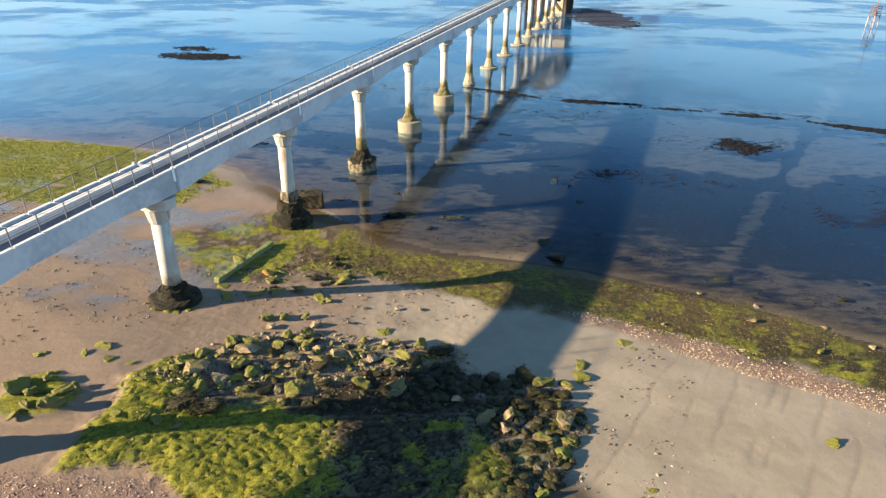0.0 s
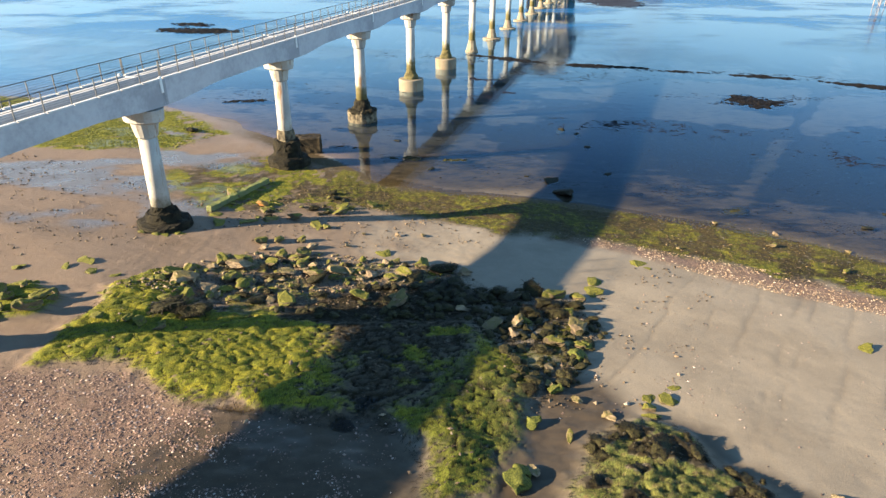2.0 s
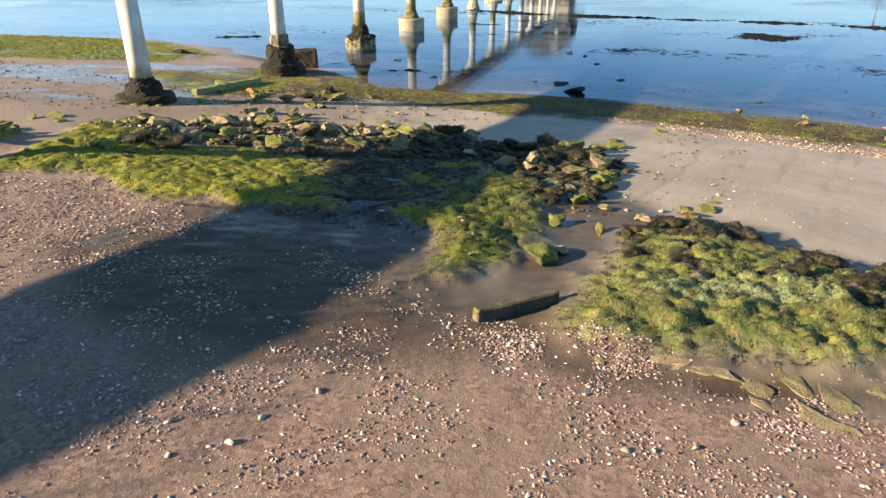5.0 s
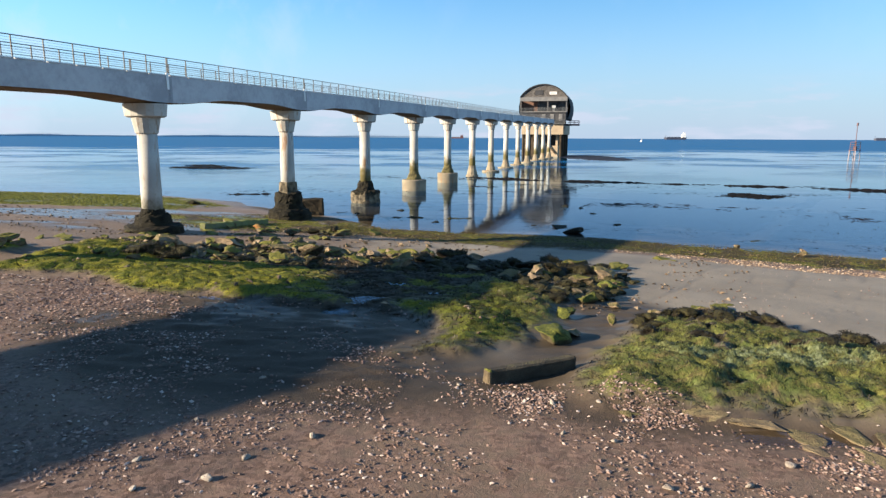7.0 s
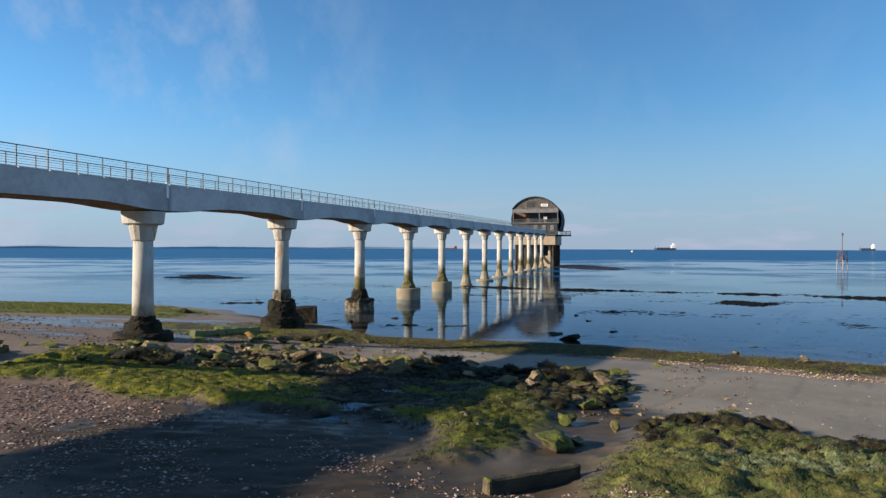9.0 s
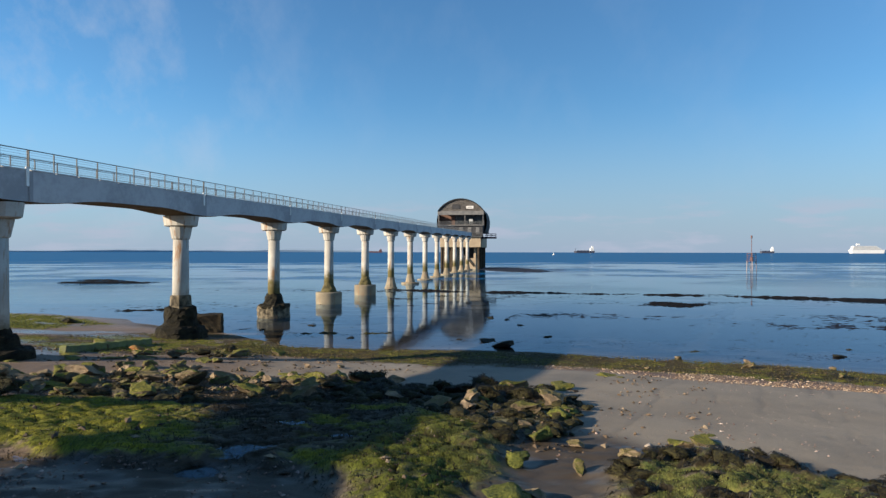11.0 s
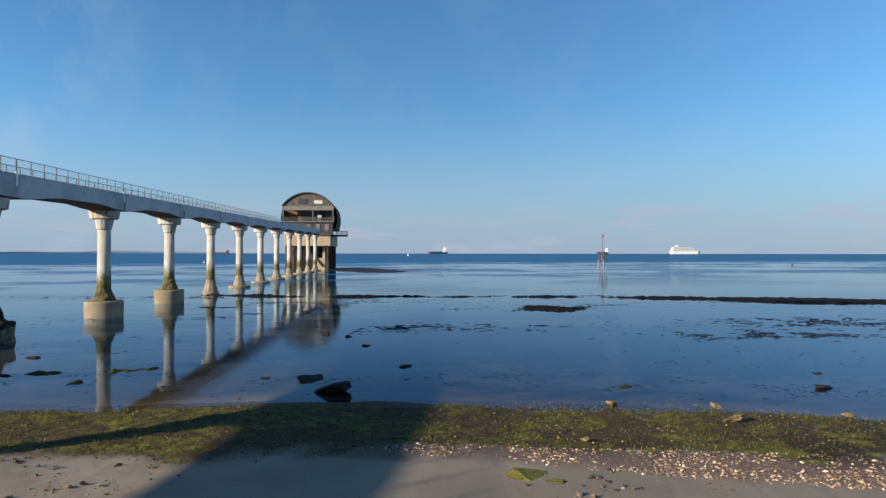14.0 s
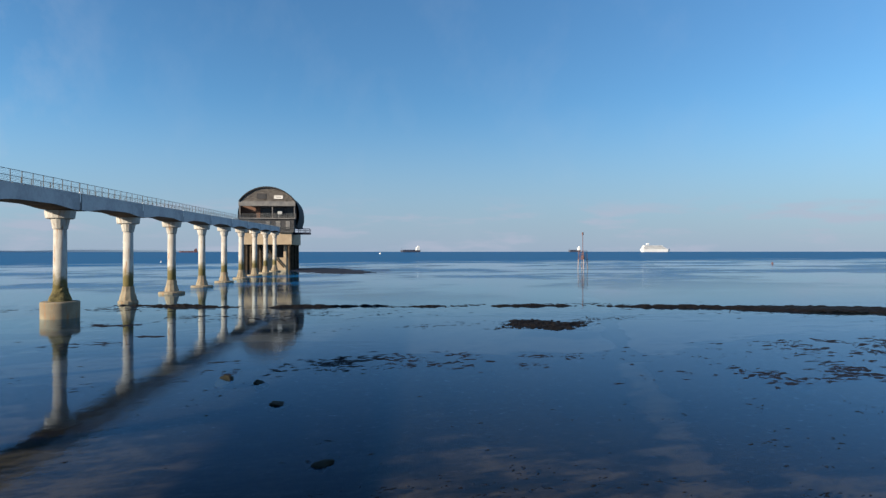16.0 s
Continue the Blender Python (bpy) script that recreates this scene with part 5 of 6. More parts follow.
RUBBLE = {}
for kind, material, seeds in (("moss", M_MOSSROCK, (61, 62, 63)), ("pale", M_PALEROCK, (64, 65)), ("weed", M_WEEDROCK, (66, 67, 68))):
    RUBBLE[kind] = []
    for sd in seeds:
        me = rock_mesh(sd, material, 0.6, 0.4, 2)
        v = np.array([c.co[:] for c in me.vertices])
        f = np.array([p_.vertices[:] for p_ in me.polygons])
        RUBBLE[kind].append((v, f))
        bpy.data.meshes.remove(me)
rnd = random.Random(7)


def rock(kind, x, y, size, turn=None, long=1.0, sink=0.08, group="rocks of the reef"):
    meshes, label = KINDS[kind]
    sink = {"flat": 0.46, "ledge": 0.45}.get(kind, sink)
    lean = 5 if kind == "ledge" else 16
    ob = new("rock", rnd.choice(meshes))
    ob.matrix_world = pose(x, y, ground_z(x, y) + size * 0.5 * (0.4 - sink), rnd.uniform(-lean, lean), rnd.uniform(-lean, lean), rnd.uniform(0, 360) if turn is None else turn) @ Matrix.Diagonal((size * long, size, size, 1))
    if kind == "weed":
        weed = new("seaweed", DRAPE[ob.data.name])
        weed.parent = ob
        tagged(weed, "dark brown wrack draped over the stone", kind="stuff")
    return tagged(ob, label, "rock", group)


def inside(poly, x, y):
    return poly_dist(np.array([x]), np.array([y]), poly)[0] > 0


def strew(poly, count, kinds, lo, hi, seed, gap=0.62):
    r = random.Random(seed)
    xs, ys = [c[0] for c in poly], [c[1] for c in poly]
    placed, tries = [], 0
    while len(placed) < count and tries < count * 40:
        tries += 1
        x, y = r.uniform(min(xs), max(xs)), r.uniform(min(ys), max(ys))
        if not inside(poly, x, y):
            continue
        size = lo + (hi - lo) * r.random() ** 2.2
        dark = inside(BLACKBAND, x, y) and r.random() < 0.9
        if dark:
            size = min(size, 0.75)
        if any((x - a) ** 2 + (y - b) ** 2 < ((size + c) * 0.5 * gap) ** 2 for a, b, c in placed):
            continue
        placed.append((x, y, size))
        rock("weed" if dark else r.choice(kinds), x, y, size, long=r.uniform(1.0, 1.5))


def rubble(name, poly, count, kind, lo, hi, seed, label):
    """The smaller stones between the large ones, joined."""
    r = np.random.RandomState(seed)
    q = np.array(poly)
    x, y = r.uniform(q[:, 0].min(), q[:, 0].max(), count * 4), r.uniform(q[:, 1].min(), q[:, 1].max(), count * 4)
    keep = (poly_dist(x, y, poly) > -0.2) & ((poly_dist(x, y, BLACKBAND) < 0) | (kind == "weed"))
    x, y = x[keep][:count], y[keep][:count]
    z = zones(x, y)[0]
    src = RUBBLE[kind]
    cos, faces, base = [], [], 0
    for i in range(len(x)):
        v, f = src[r.randint(len(src))]
        a, sz = r.uniform(0, 6.28), lo + (hi - lo) * r.rand() ** 2
        c, s_ = math.cos(a) * sz, math.sin(a) * sz
        w = v * np.array([1.0, 1.0, sz])
        cos.append(np.stack([w[:, 0] * c * 1.2 - w[:, 1] * s_ + x[i], w[:, 0] * s_ * 1.2 + w[:, 1] * c + y[i], w[:, 2] + z[i] + sz * 0.12], 1))
        faces.append(f + base)
        base += len(v)
    return fast_mesh(name, np.concatenate(cos), np.concatenate(faces), KINDS[kind][0][0].materials[0], label, "stones")


STONES = [(-16.2, 28), (-15, 31.5), (-11.9, 34.2), (-7, 34.6), (-2.4, 33.8), (1.0, 32.5), (0.5, 29.6), (-6, 28.2), (-12, 27.4)]
DARKS = [(-9, 26.9), (-3, 28.6), (2, 30.6), (6.2, 30.1), (8.0, 26.6), (5.4, 21.4), (3.2, 20.4), (3.0, 23.5), (1.4, 27), (-4, 26.8)]
strew(STONES, 112, ["moss", "moss", "moss", "pale", "weed", "weed", "pale"], 0.42, 1.4, 3, 0.52)
strew(DARKS, 44, ["weed", "weed", "moss", "weed", "pale", "moss"], 0.5, 1.35, 4, 0.56)
rubble("mossy_stones", STONES, 150, "moss", 0.15, 0.5, 1, "small mossy stones packed between the larger rocks")
rubble("bare_stones", STONES, 260, "pale", 0.10, 0.36, 2, "small bare tan stones among the rocks")
rubble("weedy_stones", DARKS, 320, "weed", 0.2, 0.65, 3, "small stones dark with brown weed")
strew([(-17, 23.5), (-17, 26), (-14, 28), (-12, 28), (-13, 24)], 5, ["moss", "flat"], 0.4, 0.9, 5)
strew([(-17, 39), (-10, 39), (-6, 41), (-4, 43), (-8, 46.5), (-16, 46.5)], 34, ["flat", "moss", "moss", "flat", "weed"], 0.35, 1.3, 15)
for x, y, size in ((-18.2, 36.2, 1.5), (-19.3, 36.5, 0.9), (-17.2, 36.7, 1.0)):
    rock("flat", x, y, size, long=1.4)
strew(CLUMP, 14, ["moss", "flat", "moss"], 0.6, 1.6, 6)
strew([(4.9, 16.6), (5.4, 18.0), (8.1, 19.3), (9.6, 18.0), (9.8, 16.9), (8, 17)], 9, ["weed"], 0.3, 0.5, 8)
strew([(9.6, 16.6), (11.7, 15.6), (13, 14), (11.5, 13.2), (9.5, 15)], 5, ["weed", "weed", "pale"], 0.3, 0.5, 9)
for x, y, size, long in ((4.3, 10.1, 0.8, 1.5), (5.1, 9.8, 0.9, 1.6), (5.9, 9.5, 1.0, 1.4), (6.8, 9.6, 1.2, 1.5), (7.2, 8.9, 1.1, 1.4), (6.5, 8.2, 0.95, 1.8), (7.9, 9.2, 0.9, 1.5), (8.7, 9.3, 1.0, 1.4), (8.3, 8.5, 0.8, 1.6), (3.0, 10.2, 0.55, 1.3), (5.6, 8.7, 0.5, 1.4)):
    rock("ledge", x, y, size * 0.8, long=long, group="ledges at the foot of the mound")
for a, b, ra, rb in DARKSPOTS:
    rock("weed", a, b, 0.56 * (ra + rb), long=1.35, sink=0.3, group="weedy rocks of the mound")
for x, y, size, kind, long in ((0.9, 27.8, 0.7, "pale", 1.9), (2.4, 26.4, 0.95, "pale", 1.6), (3.3, 25.4, 0.7, "pale", 1.8), (-2.5, 28.5, 1.5, "pale", 1.5), (1.2, 32.6, 0.9, "pale", 1.2),
                               (-0.2, 33.0, 1.6, "weed", 1.3), (-1.4, 33.6, 1.2, "moss", 1.2),
                               (2.45, 15.6, 1.0, "tuft", 1.2), (2.7, 15.95, 0.7, "tuft", 1.2), (3.1, 16.1, 0.55, "pale", 1.4), (5.4, 20.3, 0.5, "pale", 1.2), (6.4, 19.4, 0.45, "pale", 1.4), (8.2, 19.9, 0.7, "moss", 1.3),
                               (8.5, 20.6, 0.75, "flat", 1.4), (9.3, 20.3, 0.85, "flat", 1.5), (9.7, 21.4, 0.55, "flat", 1.4), (8.1, 19.4, 0.8, "flat", 1.4), (7.4, 20.2, 0.3, "flint", 1.2), (6.5, 19.3, 0.42, "pale", 1.5), (4.7, 18.0, 0.5, "moss", 1.3), (13.1, 15.1, 0.45, "pale", 1.6), (6.0, 23.5, 0.85, "tuft", 1.3), (5.3, 21.9, 0.8, "weed", 1.3), (6.6, 24.6, 0.7, "tuft", 1.3), (4.6, 20.9, 0.8, "tuft", 1.3), (3.4, 18.8, 0.7, "tuft", 1.4), (8.5, 31.7, 1.3, "flat", 1.5), (8.0, 30.5, 1.4, "flat", 1.4), (7.2, 29.5, 0.9, "moss", 1.2),
                               (11.6, 34.7, 1.3, "flat", 1.6), (12.3, 33.9, 0.6, "flat", 1.2), (20.0, 25.0, 0.9, "flat", 1.5), (-3.8, 35.0, 1.3, "flat", 1.3), (-3.0, 33.8, 0.8, "moss", 1.0),
                               (-13.4, 42.7, 1.0, "orange", 1.2), (-15.2, 39.1, 1.40, "flat", 1.3), (-13.6, 39.5, 1.26, "flat", 1.5), (-11.9, 40.1, 1.54, "flat", 1.6), (-9.0, 39.4, 1.40, "flat", 1.6), (-8.0, 38.9, 0.7, "moss", 1.2),
                               (-11.6, 36.0, 1.0, "moss", 1.2), (-10.6, 36.1, 0.9, "moss", 1.3), (-9.2, 36.4, 0.8, "moss", 1.1), (-11.2, 34.9, 0.8, "pale", 1.1), (-8.4, 35.4, 0.8, "pale", 1.2), (-1.5, 38.5, 0.45, "pale", 1.2), (-3.2, 38.3, 0.5, "pale", 1.2),
                               (-6.2, 36.0, 0.5, "pale", 1.3), (-5.4, 38.2, 0.35, "pale", 1.2), (-17.8, 29.6, 0.6, "flat", 1.5), (-19.0, 29.7, 0.7, "flat", 1.6), (-20.8, 30.3, 0.7, "flat", 1.5),
                               (21.7, 38.0, 0.6, "moss", 1.2), (15.2, 37.2, 0.4, "pale", 1.1), (24.5, 34.2, 0.6, "moss", 1.4), (19.5, 42.0, 0.5, "pale", 1.1), (23.0, 40.2, 0.5, "pale", 1.2), (26.5, 37.4, 0.45, "pale", 1.2), (28.4, 35.0, 0.5, "pale", 1.1), (-26.5, 64.5, 1.2, "weed", 1.5), (-17.2, 27.6, 0.8, "flat", 1.4), (-14.0, 24.4, 0.7, "moss", 1.3), (-14.3, 29.4, 0.8, "moss", 1.3), (-13.2, 25.9, 1.5, "weed", 1.3), (-12.0, 25.8, 1.4, "weed", 1.5), (-20.2, 31.2, 1.0, "flat", 1.8), (-23.4, 30.2, 0.9, "flat", 1.5)):
    rock(kind, x, y, size, long=long)
for i, (x, y) in enumerate(((-5.97, 12.69), (-4.21, 11.59), (-3.84, 7.47), (-4.78, 9.47), (-3.49, 8.16), (-6.18, 8.51), (-5.1, 7.96), (-2.64, 8.93), (-4.77, 7.16), (1.63, 10.65), (1.59, 9.28), (2.39, 8.95), (3.96, 7.52), (3.24, 7.44), (2.74, 7.43), (2.5, 10.5), (-0.14, 11.58), (4.9, 8.14))):
    rock("flint", x, y, 0.10 + 0.018 * (i * 7 % 5), long=1.3, group="flints on the shell sand")
for x, y, size, long in ((9.5, 47.8, 1.7, 1.6), (9.0, 50.8, 1.3, 1.3), (14.1, 52.6, 0.8, 1.2), (7.0, 52.0, 0.5, 1.1), (12.4, 66.8, 1.1, 2.0), (13.7, 65.2, 0.9, 1.6), (13.9, 60.8, 1.1, 1.6), (-1.3, 53.8, 0.8, 1.1), (-4.9, 62.5, 0.8, 1.2), (-9.0, 60.0, 0.7, 1.2), (30.2, 41.4, 1.0, 1.3), (33, 44, 0.7, 1.2)):
    ob = rock("wet", x, y, size, long=long, group="rocks in the shallows")
    ob.location.z = max(ob.location.z, 0.01) - 0.07 * size


def slab(name, a, b, width, height, material, label, category, seed, rough=0.07):
    """A squared baulk lying on the shore from a to b."""
    a, b = Vector(a), Vector(b)
    length = (b - a).length
    bm = bmesh.new()
    box(bm, (-length / 2, -width / 2, -height * 0.3), (length / 2, width / 2, height), 0.04)
    bmesh.ops.subdivide_edges(bm, edges=[e for e in bm.edges if e.calc_length() > 1], cuts=34)
    roughen(bm, rough, 1.2, seed)
    roughen(bm, rough * 0.5, 4.0, seed + 1)
    ob = part(name, bm, material)
    c = (a + b) / 2
    za, zb = ground_z(a.x, a.y), ground_z(b.x, b.y)
    ob.matrix_world = pose(c.x, c.y, (za + zb) / 2, 0, -math.degrees(math.atan2(zb - za, length)), math.degrees(math.atan2(b.y - a.y, b.x - a.x)))
    return tagged(ob, label, category)


M_BAULK = stone_material("weathered_baulk", (0.032, 0.027, 0.019), (0.066, 0.055, 0.038), (0.075, 0.074, 0.010), (0.165, 0.155, 0.018), 1.62, 1.98)
baulk = slab("timber_baulk", (0.45, 11.78), (2.45, 12.72), 0.23, 0.28, M_BAULK, "squared weathered baulk edged with yellow-green moss", "timber", 3, 0.025)
bm = bmesh.new()
box(bm, (-1.14, -0.125, -0.07), (-1.04, 0.125, 0.295), 0.03)
bmesh.ops.subdivide_edges(bm, edges=[e for e in bm.edges if e.calc_length() > 0.15], cuts=5)
roughen(bm, 0.03, 6.0, 8)
part("moss_growth", bm, M_MOSSROCK, baulk, "bright yellow-green moss on the end")
M_GREYBAULK = stone_material("algae_baulk", (0.090, 0.090, 0.058), (0.148, 0.150, 0.098), (0.075, 0.09, 0.018), (0.17, 0.18, 0.07), 0.5, 1.1)
slab("timber_baulk", (-16.6, 40.8), (-14.6, 48.7), 0.50, 0.38, M_GREYBAULK, "long algae-covered beam lying on the shore", "timber", 6, 0.09)


# ---- loose cover: blades of weed, shells and pebbles ----
def blades(name, count, poly_list, weight, material, label, seed, length=(0.07, 0.2), width=0.008, lift=0.035, stray=0.5):
    r = np.random.RandomState(seed)
    px, py = [], []
    area = []
    for poly in poly_list:
        q = np.array(poly)
        area.append(np.prod(q.max(0) - q.min(0)))
    for poly, ar in zip(poly_list, area):
        q = np.array(poly)
        k = int(count * 2.6 * ar / sum(area))
        x, y = r.uniform(q[:, 0].min() - 0.6, q[:, 0].max() + 0.6, k), r.uniform(q[:, 1].min() - 0.6, q[:, 1].max() + 0.6, k)
        keep = poly_dist(x, y, poly) > 0.1
        px.append(x[keep])
        py.append(y[keep])
    px, py = np.concatenate(px), np.concatenate(py)
    z, g, s_, b = zones(px, py)[:4]
    keep = r.rand(len(px)) < weight(g, s_, b)
    px, py, z = px[keep][:count], py[keep][:count], z[keep][:count]
    k = len(px)
    # blades lie down the slope, in swathes
    ang = 4.6 + (L1.fbm(px * 0.5, py * 0.5) - 0.5) * 7 + r.normal(0, stray, k)
    ln = r.uniform(*length, k)
    dx, dy = np.cos(ang), np.sin(ang)
    wx, wy = -dy * width * r.uniform(0.6, 1.5, k), dx * width * r.uniform(0.6, 1.5, k)
    z1 = zones(px + dx * ln * 0.5, py + dy * ln * 0.5)[0]
    z2 = zones(px + dx * ln, py + dy * ln)[0]
    up = r.uniform(0.2, 1.0, k) * lift
    rows = []
    for f, zc, h, w in ((0.0, z, 0.01, 0.7), (0.5, z1, up, 1.0), (1.0, z2, 0.015, 0.25)):
        for sgn in (-1, 1):
            rows.append(np.stack([px + dx * ln * f + sgn * wx * w, py + dy * ln * f + sgn * wy * w, zc + h], 1))
    co = np.stack(rows, 1).reshape(-1, 3)
    base = np.arange(k)[:, None] * 6
    faces = np.concatenate([base + np.array([[0, 1, 3, 2]]), base + np.array([[2, 3, 5, 4]])], 0)
    return fast_mesh(name, co, faces, material, label, "seaweed")


M_GREENBLADE = island_material("green_algae_blades", [(0, (0.012, 0.014, 0.003)), (0.4, (0.058, 0.062, 0.009)), (0.8, (0.132, 0.130, 0.016)), (1, (0.175, 0.17, 0.036))])
M_STRANDBLADE = island_material("strand_weed_blades", [(0, (0.014, 0.014, 0.004)), (0.4, (0.045, 0.044, 0.008)), (0.8, (0.10, 0.092, 0.015)), (1, (0.14, 0.128, 0.03))])
M_FARBLADE = island_material("far_weed_blades", [(0, (0.05, 0.055, 0.006)), (0.5, (0.12, 0.125, 0.010)), (1, (0.21, 0.21, 0.03))])
M_PALEBLADE = island_material("pale_green_weed_blades", [(0, (0.04752, 0.0677, 0.01882)), (0.5, (0.08976, 0.1146, 0.04234)), (1, (0.1584, 0.1771, 0.08467))])
blades("green_algae", 76000, [MOSS, CLUMP], lambda g, s_, b: np.clip(g * 1.7 - 0.7, 0, 1), M_GREENBLADE, "bright green algae draped over the reef", 1, (0.03, 0.09), 0.0055, 0.032, 0.8)
blades("brown_wrack", 34000, [DARKS, REEF, MOUND], lambda g, s_, b: np.clip(1.0 - g, 0, 1) * 0.9, M_BROWNBLADE, "dark brown wrack lying over the reef", 2, (0.07, 0.22), 0.009, 0.08)
M_MOUNDBLADE = island_material("dull_green_algae_blades", [(0, (0.010, 0.012, 0.004)), (0.4, (0.052, 0.059, 0.011)), (0.8, (0.112, 0.120, 0.024)), (1, (0.165, 0.18, 0.07))])
blades("mound_algae", 46000, [MOUND], lambda g, s_, b: np.clip(g * 1.7 - 0.7, 0, 1), M_MOUNDBLADE, "dull green algae draped over the weedy mound", 11, (0.04, 0.10), 0.004, 0.035, 0.7)
blades("pale_green_weed", 5000, [[(4.4, 12.4), (5.6, 13.6), (8, 13.8), (9.6, 13.2), (9.2, 12.4), (7, 12.2)]], lambda g, s_, b: np.full_like(g, 0.9), M_PALEBLADE, "pale green weed over the mound", 3, (0.04, 0.10), 0.005, 0.04, 1.0)
blades("strand_weed", 70000, [BAND, GREEN_MID], lambda g, s_, b: np.clip(g + 0.35, 0, 1) * 0.8, M_STRANDBLADE, "short olive-green weed along the water's edge", 4, (0.06, 0.15), 0.008, 0.10, 1.5)
blades("strand_wrack", 12000, [BAND], lambda g, s_, b: np.full_like(g, 0.8), M_BROWNBLADE, "brown wrack along the edge of the water", 8, (0.07, 0.2), 0.012, 0.04)
blades("far_green_weed", 30000, [GREEN_LEFT], lambda g, s_, b: np.clip(g, 0, 1), M_FARBLADE, "bright green weed on the far flat", 5, (0.15, 0.45), 0.04, 0.09, 1.5)


def crumbs(name, poly_list, count, size, weight, material, label, category, seed, flat=0.45):
    """Small stones or shells, each a crooked little octahedron."""
    r = np.random.RandomState(seed)
    px, py = [], []
    for poly, c in zip(poly_list, count):
        q = np.array(poly)
        x, y = r.uniform(q[:, 0].min(), q[:, 0].max(), c * 5), r.uniform(q[:, 1].min(), q[:, 1].max(), c * 5)
        keep = (poly_dist(x, y, poly) > -0.3) & (r.rand(len(x)) < weight(x, y))
        px.append(x[keep][:c])
        py.append(y[keep][:c])
    px, py = np.concatenate(px), np.concatenate(py)
    k = len(px)
    z = zones(px, py)[0]
    sz = size[0] + (size[1] - size[0]) * r.rand(k) ** 3
    ang = r.uniform(0, 6.28, k)
    tilt = r.normal(0, 0.25, (k, 2))
    unit = np.array([(1, 0, 0), (0, 1, 0), (-1, 0, 0), (0, -1, 0), (0, 0, 1), (0, 0, -1)], float)
    v = unit[None] * (1 + r.uniform(-0.35, 0.35, (k, 6, 1))) * sz[:, None, None] * 0.5 * np.array([1.25, 0.85, flat])
    v[..., 2] += v[..., 0] * tilt[:, :1] + v[..., 1] * tilt[:, 1:]
    c, s_ = np.cos(ang)[:, None], np.sin(ang)[:, None]
    co = np.stack([v[..., 0] * c - v[..., 1] * s_ + px[:, None], v[..., 0] * s_ + v[..., 1] * c + py[:, None], v[..., 2] + (z + sz * flat * 0.2)[:, None]], -1).reshape(-1, 3)
    f = np.array([(0, 1, 4), (1, 2, 4), (2, 3, 4), (3, 0, 4), (1, 0, 5), (2, 1, 5), (3, 2, 5), (0, 3, 5)])
    faces = (np.arange(k)[:, None, None] * 6 + f[None]).reshape(-1, 3)
    return fast_mesh(name, co, faces, material, label, category)


clumpy = lambda x, y: np.clip((L2.fbm(x * 0.9, y * 0.9, 4) - 0.42) * 5, 0.05, 1)
M_SHELL = island_material("shells", [(0, (0.095, 0.062, 0.050)), (0.4, (0.165, 0.105, 0.085)), (0.8, (0.25, 0.172, 0.142)), (1, (0.42, 0.35, 0.31))])
M_PEBBLE = island_material("pebbles", [(0, (0.0264, 0.01984, 0.01344)), (0.4, (0.0792, 0.05456, 0.03584)), (0.8, (0.1478, 0.1042, 0.0672)), (1, (0.2376, 0.1835, 0.1254))])
NEAR_SHINGLE = [(-12, 15), (-8, 17.5), (-4, 15.5), (-1, 12), (2.5, 11.2), (5, 9.8), (11, 8.6), (11, 6), (-8, 6)]
HEAP = [(0.9, 11.3), (2.6, 11.0), (4.5, 9.5), (6.4, 8.6), (5.6, 7.9), (3.6, 8.8), (1.8, 10.0), (0.6, 10.8)]
LEFT_SHINGLE = [(-22, 21), (-13.2, 20.6), (-9, 18.4), (-8, 15.5), (-14, 12), (-22, 14)]
crumbs("shade_shells", [[(-10.5, 14.5), (-7.5, 18.3), (-2.0, 18.8), (-0.6, 15), (0.3, 12.4), (-4, 11.5)]], [700], (0.03, 0.13), clumpy, M_SHELL, "pale shells strewn over dark mud", "shells", 21)
crumbs("shells", [NEAR_SHINGLE, HEAP], [13000, 2400], (0.022, 0.10), clumpy, M_SHELL, "scattered pinkish broken shells and flints", "shells", 1)
M_GRIT = island_material("pink_shell_grit", [(0, (0.088, 0.054, 0.042)), (0.4, (0.16, 0.099, 0.077)), (0.85, (0.25, 0.165, 0.132)), (1, (0.46, 0.37, 0.31))])
crumbs("shell_grit", [LEFT_SHINGLE], [15000], (0.03, 0.14), lambda x, y: np.clip((L2.fbm(x * 0.9, y * 0.9, 4) - 0.3) * 4, 0.15, 1), M_GRIT, "pinkish-brown shell grit and small stones", "shell grit", 7, 0.25)
M_SHELLLINE = island_material("strand_shells", [(0, (0.13, 0.085, 0.055)), (0.4, (0.25, 0.17, 0.11)), (0.8, (0.38, 0.28, 0.19)), (1, (0.55, 0.46, 0.36))])
crumbs("strand_shells", [SHELLBAND], [15000], (0.04, 0.13), lambda x, y: np.clip((L2.fbm(x * 0.6, y * 0.6, 4) - 0.3) * 4, 0.1, 1), M_SHELLLINE, "pinkish line of broken shells above the weed", "shells", 5)
crumbs("sand_shells", [[(3.5, 19), (6, 25), (9, 31), (14, 33.5), (22, 29), (30, 20), (22, 12), (13, 15), (9, 20.5)], [(6, 20.5), (8, 25), (11, 26), (12, 22), (10, 20)]], [520, 130], (0.03, 0.12), clumpy, M_SHELL, "white shells and small stones strewn over wet sand", "shells", 6)
